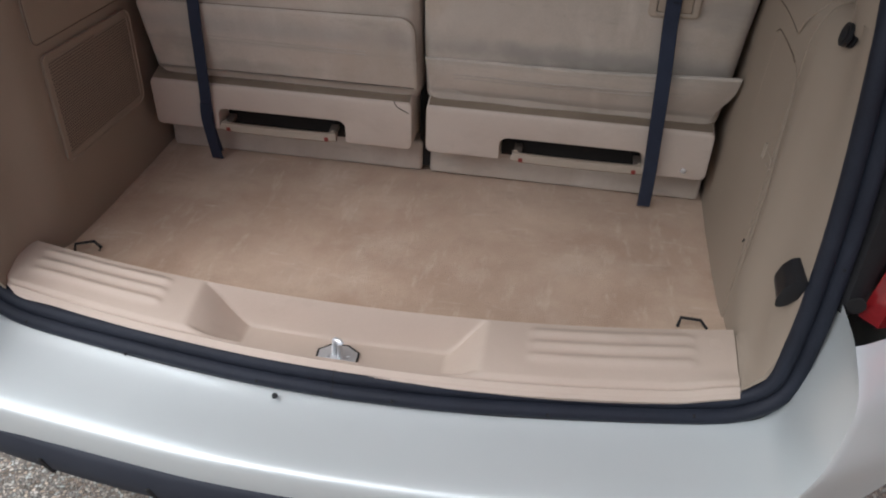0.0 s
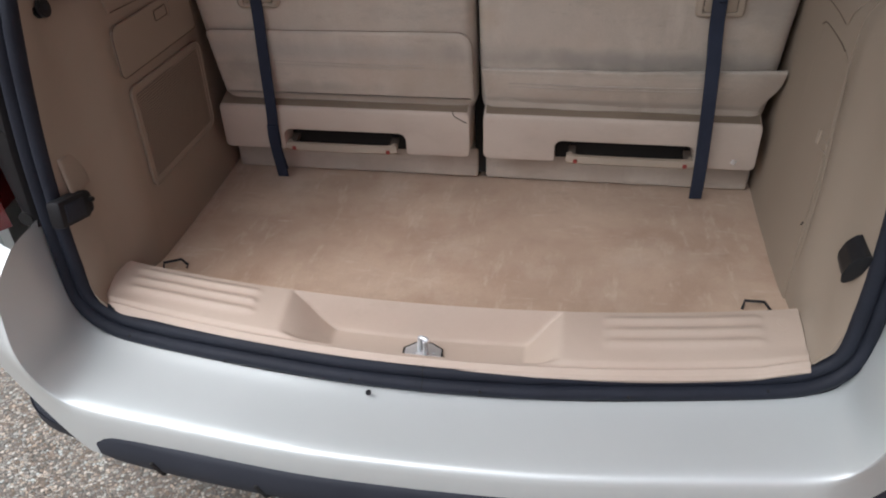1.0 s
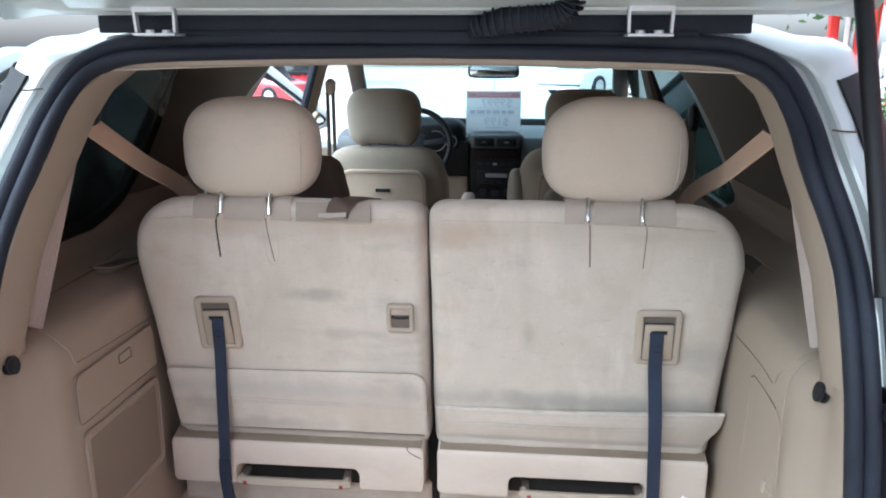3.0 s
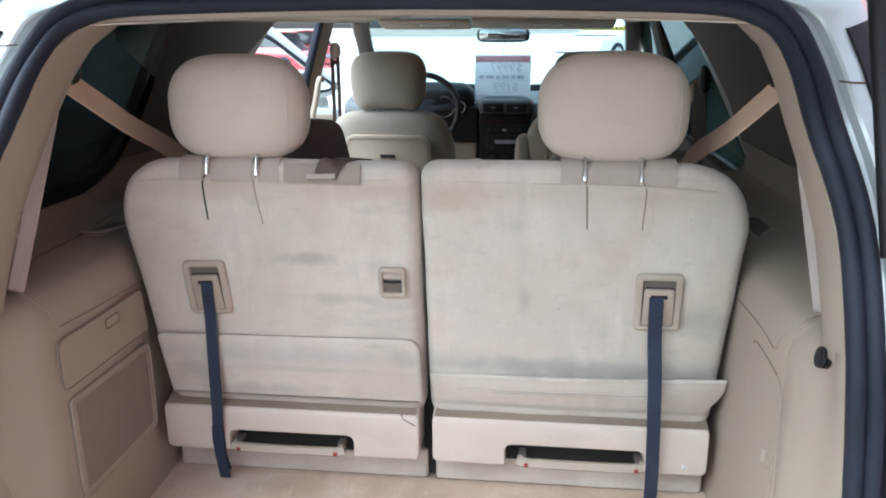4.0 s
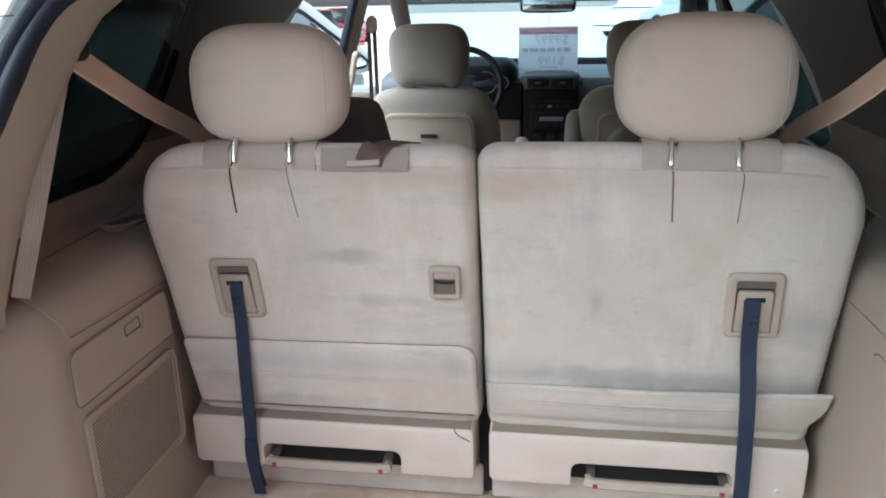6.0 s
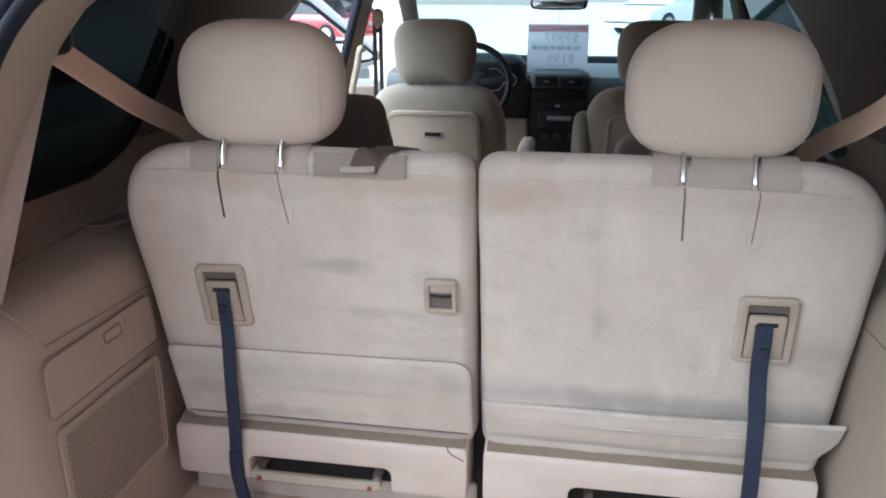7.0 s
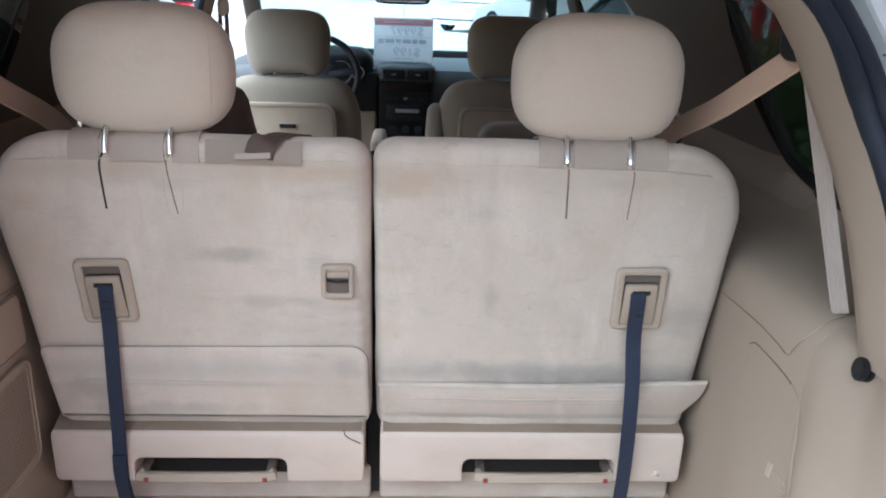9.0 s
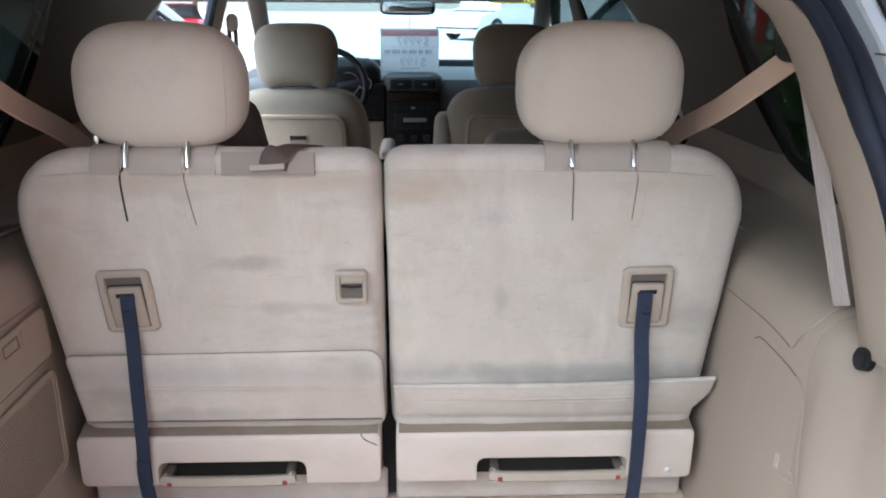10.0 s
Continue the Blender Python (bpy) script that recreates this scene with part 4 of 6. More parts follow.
# side linings
for s in (-1, 1):
    WALL = 0.612 if s > 0 else 0.607
    X = lambda x: s * x + MID
    prof = [(0.0, 0.60), (0.0, 0.63), (0.002, 0.75), (0.004, 0.90), (0.007, 1.05), (0.009, 1.12), (0.016, 1.150), (0.028, 1.168), (0.045, 1.178), (0.09, 1.186), (0.16, 1.192), (0.205, 1.200), (0.230, 1.214)] + ([(0.240, 1.236), (0.246, 1.245), (0.275, 1.247)] if s < 0 else [(0.242, 1.246), (0.250, 1.262), (0.275, 1.265)])
    stations = [(0.292, 0.0), (0.33, -0.002), (0.42, -0.003), (0.55, 0.0), (0.70, 0.005), (0.95, 0.008), (1.53, 0.01)]
    rings = [[(X(WALL + a + (d if z < 1.19 else 0)), y, z) for a, z in prof] for y, d in stations]
    lining = part("side_lining", solid(loft(rings, closed=False), -0.004 if s > 0 else 0.004), TRIM, van, "moulded beige plastic side lining", 50)
    # corner column beside the seal
    rings = []
    joint_x = 0.6102 if s > 0 else 0.66
    foot_top = 0.715

    def foot_ring(u, drop=0.0):
        """One line of the cove that leads from the sill up into the wall."""
        row = []
        for k, (x, y) in enumerate(((0.650, 0.088), (0.638, 0.088), (0.638, 0.118), (0.640, 0.160), (0.634, 0.195), (0.621, 0.222), (0.613, 0.25), (WALL, 0.272), (WALL, 0.295))):
            inside = 1 - smoothstep(0.20, 0.245, y)
            z_low = 0.618 + (0.022 + 0.020 * smoothstep(0.085, 0.20, y)) * inside
            z = foot_top - u * (foot_top - z_low)
            if k < 2:
                xi, yi = interp(OPENING, max(z, 0.646))
                x, y = xi + 0.012 * (1 - k), yi + 0.004
            cove = (1 - math.sqrt(max(0.0, 1 - u * u))) * inside
            row.append((X(x + (min(x, joint_x) - x) * cove), y, z - drop))
        return row

    rings += [foot_ring(1.0, 0.02)] + [foot_ring(u) for u in (1.0, 0.985, 0.95, 0.88, 0.78, 0.62, 0.42, 0.2, 0.0)]
    for z in (0.74, 0.82, 0.92, 1.02, 1.10, 1.125, 1.15, 1.168, 1.178, 1.185, 1.190):
        xi, yi = interp(OPENING, z)
        lean = 0.007 * smoothstep(0.62, 1.1, z)
        low = (1 - smoothstep(0.63, 0.74, z)) ** 1.5
        roll = interp([(1.12, 0.0), (1.15, 0.007), (1.168, 0.019), (1.178, 0.036), (1.185, 0.075), (1.190, 0.12)], z)[0]
        ring = [(X(xi + 0.012), yi + 0.004, z), (X(xi), yi + 0.004, z), (X(xi - 0.006 - 0.008 * low), yi + 0.03, z), (X(0.643 - 0.008 * low), 0.165, z), (X(0.636 - 0.006 * low), 0.195, z), (X(0.622 + lean - 0.003 * low), 0.222, z), (X(0.612 + lean), 0.25, z), (X(WALL - 0.001 + lean), 0.272, z), (X(WALL + lean * 0.9), 0.295, z)]
        rings.append([(x + s * roll * smoothstep(0.17, 0.25, y), y, w) for x, y, w in ring])
    part("corner_lining", loft(rings, closed=False), TRIM, van, "beige corner lining", 60)
    rings = []
    for z in (1.17, 1.19, 1.25, 1.32, 1.40, 1.48, 1.54, 1.59, 1.625, 1.65):
        xi, yi = interp(OPENING, z)
        k = smoothstep(1.2, 1.5, z)
        rings.append([(X(xi + 0.012), yi + 0.004, z), (X(xi), yi + 0.004, z), (X(xi - 0.004), yi + 0.03, z), (X(xi - 0.006), yi + 0.07 + 0.02 * k, z), (X(xi + 0.002), yi + 0.105 + 0.02 * k, z), (X(xi + 0.03), yi + 0.135 + 0.02 * k, z), (X(xi + 0.16 - 0.05 * k), yi + 0.17 + 0.02 * k, z)])
    part("rear_pillar_lining", loft(rings, closed=False), TRIM, van, "beige rear pillar lining", 60)
    # centre pillar lining ahead of the quarter window, and the shoulder below it
    pane_edge = [(1.20, PANE_FRONT[s][0][1] - 0.05)] + PANE_FRONT[s] + [(1.70, 1.10)]

    def pillar_row(z, x, y1):
        y0 = interp(pane_edge, z)[0]
        return [(X(x + 0.02), y0 - 0.002, z), (X(x - 0.004), y0 + 0.004, z), (X(x - 0.018), y0 + 0.07, z), (X(x - 0.022), y1 - 0.06, z), (X(x - 0.005), y1, z), (X(x + 0.03), y1 + 0.01, z)]

    rings = [pillar_row(*r) for r in ((1.303, 0.840, 1.575), (1.34, 0.832, 1.60), (1.40, 0.817, 1.65), (1.46, 0.796, 1.71), (1.54, 0.765, 1.80), (1.60, 0.735, 1.89), (1.64, 0.71, 1.94), (1.68, 0.66, 1.98))]
    part("middle_pillar_lining", loft(rings, closed=False), TRIM_SHADED, van, "beige pillar lining with shade in its colour", 60)
    foot = 1.243 if s < 0 else 1.258
    rings = [pillar_row(*r) for r in ((1.208, 0.853, 1.53), (1.228, 0.851, 1.535), (foot, 0.850, 1.54), (foot + 0.012, 0.849, 1.55), (1.275, 0.847, 1.56), (1.290, 0.844, 1.57), (1.301, 0.841, 1.575))]
    part("shoulder_lining", loft(rings, closed=False), TRIM, van, "beige lining below the pillar", 60)
    part("lining_joint", tube([Vector(pillar_row(1.302, 0.8405, 1.575)[k]) for k in (1, 2, 3)], 0.0016, 6), LINE, lining)
    part("lining_joint", tube(smooth_path([(X(0.79), 0.88, 1.1945), (X(0.765), 0.73, 1.1935), (X(0.750), 0.616, 1.1925), (X(0.744), 0.50, 1.1923), (X(0.735), 0.42, 1.1915)], 5), 0.0012, 6), LINE, lining)
    tray = roundpoly([Vector(p) for p in ((-0.15, -0.030), (0.15, -0.030), (0.15, 0.030), (-0.15, 0.030))], 0.022, 5)
    tray_m = pose(X(0.718), 0.79, 1.1890, 0, -s * 4, 90 + s * 5)
    rings = [[(p.x, p.y, z) for p in inset(tray, a)] for a, z in ((-0.004, 0.000), (-0.002, 0.0032), (0.001, 0.0040), (0.004, 0.0025), (0.007, -0.010))]
    slot = part("grip_slot", move(loft(rings), tray_m), TRIM, lining)
    # tray floor in darkened trim, which paints the shade of the recess
    part("slot_floor", move(prism(inset(tray, 0.003), pose(0, 0, 0, -90), 0.003, 0.001), tray_m @ Matrix.Translation((0, 0, -0.001))), TRIM_SHADED, slot)
    # roof rail and vent strip
    part("roof_rail", sweep([(X(0.655), 0.66, 1.660), (X(0.665), 1.4, 1.672), (X(0.665), 3.3, 1.672)], circle(0.035, 10), (0, 0, 1)), HEADLINER, van)
    # round buffer and rubber stop by the seal
    spool = pose(X(0.640), 0.193 if s > 0 else 0.172, 1.164, 0, -s * 78, 0)
    buffer = part("buffer", move(join(tube([(0, 0, 0), (0, 0, 0.004)], 0.0150, 18), tube([(0, 0, 0.004), (0, 0, 0.008)], 0.0095, 18), tube([(0, 0, 0.008), (0, 0, 0.013)], 0.0155, 18)), spool), BLACK, van, "round black rubber buffer")
    for k in (0, 1):
        part("rib", move(tube([(0, 0, 0.013), (0, 0, 0.0145)], 0.0115 - 0.006 * k, 16), spool), CLAD if k else BLACK, buffer)
    stop_z = 0.840 if s < 0 else 0.823
    seat_m = pose(X(0.639), 0.108, stop_z, -11, s * 6, s * 4) if s < 0 else pose(X(0.641), 0.128, stop_z, 20, s * 18, s * 8)
    wedge = roundpoly([Vector((p[0] * 0.72, p[1])) for p in ((-0.020, 0.006), (-0.016, 0.024), (-0.006, 0.031), (0.016, 0.028), (0.020, 0.006), (0.012, -0.028), (0.002, -0.036), (-0.012, -0.020))], 0.004, 3)
    body = prism(wedge, pose(0, -0.022, 0), 0.044, 0.003) if s > 0 else join(box(-0.015, 0.012, -0.048, 0.026, -0.024, 0.024, 0.005), box(-0.015, 0.010, 0.010, 0.044, -0.023, 0.021, 0.012, 3))
    stop = part("liftgate_stop", move(body, seat_m), BLACK, van, "black rubber liftgate stop")
    if s < 0:
        part("face", move(box(0.010, 0.0142, -0.036, 0.012, -0.017, 0.015, 0.003), seat_m), CLAD, stop)
    for y in (0.030,) if s < 0 else ():
        part("bolt", move(tube([(-s * 0.010, 0, 0), (-s * 0.0175, 0, 0)], 0.0045, 8, up=(0, 0, 1)), seat_m @ Matrix.Translation((0, y, 0.0055))), SHADE, stop)
    if s < 0:
        part("pocket", move(puff(0, 0, 0, 0.008, 0.055, 0.07, 0.004, 0.0, 6), pose(X(0.6465), 0.145, stop_z + 0.05, 0, s * 6, 0)), TRIM, lining)

# left lining: compartment door, speaker grille
LX = -0.607 + MID + 0.0


def on_left(y, z, out=0.0):
    return Vector((LX - 0.004 - 0.016 * (z - 0.9) + out, y, z))


def left_sheet(points, radii, name, mat, out, thick, parent, label=""):
    poly = roundpoly([Vector(p) for p in points], radii, 5)
    rings = [[on_left(p.x, p.y, o) for p in q] for q, o in ((poly, out - thick), (poly, out - 0.0012), (inset(poly, 0.0015), out))]
    return part(name, loft(rings, cap=(True, True)), mat, parent, label)


DOOR = ((0.304, 0.996), (0.618, 0.993), (0.610, 1.087), (0.304, 1.089))
compartment = left_sheet(DOOR, [0.012, 0.01, 0.012, 0.02], "compartment_door", TRIM, 0.007, 0.012, van, "beige compartment door in the lining")
part("outline", tube([on_left(p.x, p.y, 0.0055) for p in inset(roundpoly([Vector(p) for p in DOOR], [0.012, 0.01, 0.012, 0.02], 5, 0.03), -0.0015)], 0.0009, 6, closed=True), LINE, compartment)
pull = left_sheet(((0.458, 1.056), (0.505, 1.055), (0.503, 1.074), (0.457, 1.073)), 0.004, "finger_pull", TRIM, 0.0085, 0.004, compartment)
part("outline", tube([on_left(p.x, p.y, 0.0088) for p in roundpoly([Vector(p) for p in ((0.457, 1.055), (0.506, 1.054), (0.504, 1.075), (0.456, 1.074))], 0.003, 3)], 0.0009, 6, closed=True), LINE, pull)
part("catch", tube([on_left(0.514, 1.047, 0.0075), on_left(0.520, 1.060, 0.0075), on_left(0.522, 1.078, 0.0075)], 0.0016, 6), TRIM, compartment)
part("ledge_line", tube([on_left(0.314, 1.114, 0.0055), on_left(0.44, 1.108, 0.0058), on_left(0.62, 1.102, 0.006)], 0.0010, 6), LINE, van)
part("ledge_line", tube(smooth_path([on_left(0.314, 1.114, 0.006), on_left(0.306, 1.122, 0.006), on_left(0.298, 1.142, 0.006), (-0.615, 0.290, 1.163), (-0.628, 0.284, 1.179), (-0.645, 0.284, 1.187), (-0.665, 0.288, 1.191)], 6), 0.0011, 6), TRIM, van)
GRILLE = ((0.314, 0.770), (0.608, 0.772), (0.613, 0.966), (0.314, 0.972))
grille = left_sheet(GRILLE, [0.01, 0.02, 0.02, 0.014], "speaker_grille", TRIM, 0.0065, 0.012, van, "perforated beige speaker grille")
part("rim", tube([on_left(p.x, p.y, 0.0066) for p in inset(roundpoly([Vector(p) for p in GRILLE], [0.01, 0.02, 0.02, 0.014], 5, 0.03), -0.001)], 0.0018, 6, closed=True), TRIM, grille)
part("inner_rim", tube([on_left(p.x, p.y, 0.0064) for p in inset(roundpoly([Vector(p) for p in GRILLE], [0.01, 0.02, 0.02, 0.014], 5, 0.03), 0.011)], 0.0010, 6, closed=True), TRIM, grille)
holes = bmesh.new()
for i in range(46):
    for j in range(33):
        y, z = 0.327 + 0.0060 * i + 0.0030 * (j % 2), 0.788 + 0.0054 * j
        if y > 0.592 + 0.02 * (z - 0.78) or z > 0.957 - 0.01 * (y - 0.32):
            continue
        c = [on_left(y + 0.0019 * math.cos(a), z + 0.0019 * math.sin(a), 0.0072) for a in [2 * math.pi * k / 6 for k in range(6)]]
        holes.faces.new([holes.verts.new(p) for p in c])
perforation = part("perforation", holes, BROWN, grille)
perforation["kind"] = "stuff"

# right lining: jack cover with its clip
RX = 0.612 + MID


def on_right(y, z, out=0.0):
    return Vector((RX + 0.004 + 0.016 * (z - 0.9) - out, y, z))


cover_line = [(0.34, 1.084), (0.311, 1.078), (0.289, 1.063), (0.279, 1.023), (0.275, 0.978), (0.264, 0.908), (0.262, 0.80), (0.27, 0.72)]
part("cover_joint", tube([on_right(p.x, p.y, 0.0052) for p in smooth_path([(y, z, 0) for y, z in cover_line], 6)], 0.0009, 6), TRIM, van, "joint line of the jack cover")
part("cover_gap", tube([on_right(y, z, 0.0055) for y, z in ((0.462, 1.078), (0.448, 1.086), (0.431, 1.088), (0.385, 1.087), (0.34, 1.084), (0.318, 1.080))], 0.0013, 6), LINE, van)
part("cover_fold", tube([on_right(y, z, 0.0040) for y, z in ((0.452, 1.08), (0.457, 1.027), (0.468, 0.904), (0.457, 0.81), (0.45, 0.72))], 0.0022, 6), TRIM, van)
clip = part("cover_clip", tube([on_right(y, z, 0.006) for y, z in ((0.319, 0.937), (0.281, 0.936), (0.277, 0.923), (0.309, 0.918))], 0.0008, 6), VINYL, van)
part("tab", prism(roundpoly([Vector(q) for q in ((-0.009, -0.015), (0.005, -0.012), (0.009, 0.015), (-0.005, 0.012))], 0.002, 3), Matrix.Translation(on_right(0.331, 0.929, 0.007)) @ pose(0, 0, 0, 0, 0, -90), 0.004, 0.001), VINYL, clip)
part("ledge_line", tube(smooth_path([on_right(0.60, 1.115, 0.0055), on_right(0.45, 1.120, 0.0055), on_right(0.39, 1.118, 0.0055), on_right(0.347, 1.113, 0.0055)], 5), 0.0008, 6), LINE, van)
part("ledge_line", tube(smooth_path([on_right(0.347, 1.113, 0.0055), on_right(0.337, 1.120, 0.0055), on_right(0.326, 1.140, 0.0052), (0.640, 0.316, 1.1625), (0.655, 0.312, 1.1795), (0.672, 0.314, 1.1875), (0.695, 0.322, 1.1915)], 6), 0.0013, 6), TRIM, van)
for y, z in ((0.30, 0.775),):
    part("scuff", tube([on_right(y, z, 0.005), on_right(y - 0.006, z + 0.008, 0.005)], 0.0016, 6), SHADE, van)

# headliner and cabin floor
rows = []
for i in range(13):
    y = 0.412 + (3.33 - 0.412) * i / 12
    lift = smoothstep(0.41, 0.7, y)
    rows.append([(0.64 * u + MID, y, 1.632 + 0.018 * (1 - u * u) + lift * (0.03 + 0.02 * (1 - u * u))) for u in [k / 6 - 1 for k in range(13)]])
part("headliner", solid(loft(rows, closed=False), 0.012), HEADLINER, van, "beige cloth headliner")
part("roof_edge", sweep([(u * 0.55 + MID, 0.412, 1.638 + 0.010 * (1 - u * u)) for u in [k / 6 - 1 for k in range(13)]], circle(0.010, 8), (0, 0, 1)), TRIM, van)
part("cabin_floor", box(-0.86, 0.88, 0.72, 4.2, 0.40, 0.44, 0.01), CARPET, van)
part("floor_step", box(-0.62, 0.64, 0.715, 0.735, 0.43, 0.618, 0.004), CARPET, van)
part("underbody", box(-0.80, 0.82, 0.08, 4.6, 0.27, 0.40, 0.02), CLAD, van)

# ---- belts ----
for s in (-1, 1):
    X = lambda x: s * x + MID
    belt = thing("seat_belt", "tan webbing seat belt hanging from the rear pillar", "seat belt", group="rear seat belts")
    top = Vector((X(0.622 if s > 0 else 0.636), 0.475, 1.532))
    part("guide", move(puff(0, 0, 0, 0.042, 0.050, 0.060, 0.018, 0.002, 7), pose(*(top + Vector((-s * 0.006, -0.004, 0.022))), 0, 0, s * 20)), BLACK, belt, "black belt guide")
    fall = [(top + Vector((s * 0.012, -0.01, -0.01))).lerp(Vector((X(0.668), 0.324, 1.188) if s > 0 else (X(0.664), 0.294, 1.186)), k / 8) + Vector((0, 0.0, 0)) for k in range(9)]
    vertical = part("webbing", ribbon(fall, 0.042, 0.0022, (-s * 0.95, 0.05, 0.2)), BELT_LIT, belt)
    for k in (-2, -1, 0, 1, 2):
        cross = (fall[-1] - fall[0]).normalized().cross(Vector((-s * 0.95, 0.05, 0.2))).normalized()
        o = Vector((-s * 0.95, 0.05, 0.2)).normalized() * 0.0013
        part("rib", tube([p + cross * 0.0075 * k + o for p in fall], 0.0011, 5), BELT_LIT, vertical)
    end = Vector((X(0.575 if s < 0 else 0.535), 0.77, 1.352))
    part("webbing", ribbon(smooth_path([top, top.lerp(end, 0.5) + Vector((0, 0, -0.004)), end, Vector((X(0.55), 0.86, 1.23))], 6), 0.046, 0.0022, (-s * 0.55, -0.70, 0.45)), BELT, belt)

# ---- rear seats ----
def back_y(z):
    return 0.553 + (1.36 - z) * 0.16


TILT = math.degrees(math.atan(0.16))


def on_back(x, z, out=0.0):
    return pose(x, back_y(z) - out, z, TILT)


def outline3(poly, d):
    return [Vector((p.x, back_y(p.y) + d, p.y - 0.20 * max(0, d - 0.03) * smoothstep(1.2, 1.36, p.y))) for p in poly]


def backrest_mesh(points, radii):
    poly = roundpoly([Vector(p) for p in points], radii, 8, 0.025)
    c = sum((p for p in poly), Vector((0, 0))) / len(poly)
    core = inset(poly, 0.026)
    rings = [outline3([c + (p - c) * k for p in core], -0.007 * (1 - k * k)) for k in (0.04, 0.14, 0.26, 0.38, 0.5, 0.62, 0.74, 0.84, 0.93)]
    rings += [outline3(inset(poly, a), d) for a, d in ((0.026, 0.0), (0.017, 0.0025), (0.009, 0.009), (0.0035, 0.020), (0.0005, 0.034), (0, 0.05), (0, 0.11), (0.006, 0.128), (0.02, 0.145), (0.04, 0.152))]
    return rough_up(loft(rings, cap=(True, True)), 9, 0.0025)


def top_patch(x0, x1, d0=-0.01, d1=0.085, lift=0.004):
    """A pad that follows the rounded top of a backrest."""
    prof = [(-0.0015, 1.334), (0.0005, 1.3475), (0.0035, 1.3575), (0.0095, 1.367), (0.020, 1.3725), (0.034, 1.3757), (0.05, 1.372), (0.08, 1.366), (0.11, 1.360)]
    rings = []
    for d, z in prof:
        if d0 <= d <= d1:
            out = Vector((0, -1, 0.15)) if z < 1.35 else Vector((0, -0.5, 0.86)) if z < 1.37 else Vector((0, -0.1, 1))
            z += 0.006 if x0 > 0 else 0.0
            p = Vector((0, back_y(z) + d, z)) + out.normalized() * lift
            rings.append([(x0, p.y, p.z), ((x0 * 2 + x1) / 3, p.y, p.z + 0.0008), ((x0 + x1 * 2) / 3, p.y, p.z + 0.0008), (x1, p.y, p.z)])
    return solid(loft(rings, closed=False), 0.003)


CRACK = [(p.x, p.y) for p in smooth_path([(-0.047, 0.829, 0), (-0.046, 0.823, 0), (-0.043, 0.817, 0), (-0.040, 0.812, 0), (-0.035, 0.807, 0), (-0.024, 0.801, 0), (-0.012, 0.795, 0)], 5)]


def base_cover(x0, x1, n0, n1, top=0.834, low=0.711):
    """The moulded lower cover of a seat, with a notch for the handle."""
    def ring(t, a):
        pts = [(x0, low), (n0, low), (n0, 0.761), (n1, 0.761), (n1, low), (x1, low), (x1, t), (x0, t)]
        return inset(roundpoly([Vector(p) for p in pts], [0.012, 0.006, 0.016, 0.016, 0.006, 0.012, 0.009, 0.009], 5), a)
    rows = []
    for y, t, a in ((0.6160, 0.8105, 0.0030), (0.6165, 0.8130, 0.0014), (0.6180, 0.8155, 0.0003), (0.6200, 0.8168, 0.0), (0.642, 0.824, 0.0), (0.660, 0.830, 0.0), (0.69, top, 0.0), (0.73, top, 0.0)):
        rows.append([(p.x, y + (p.y - 0.75) * -0.03, p.y) for p in ring(t, a)])
    return loft(rows, cap=(True, True))


# slits under the headrest posts: thickness, then x and height
SLITS = {-0.404: (0.0021, (-0.411, 1.345), (-0.418, 1.329), (-0.4175, 1.29), (-0.416, 1.254)), -0.305: (0.0009, (-0.309, 1.345), (-0.315, 1.329), (-0.310, 1.285), (-0.304, 1.247)),
         0.319: (0.0013, (0.322, 1.345), (0.325, 1.330), (0.327, 1.29), (0.329, 1.252)), 0.421: (0.0009, (0.426, 1.345), (0.433, 1.330), (0.4325, 1.29), (0.431, 1.252))}


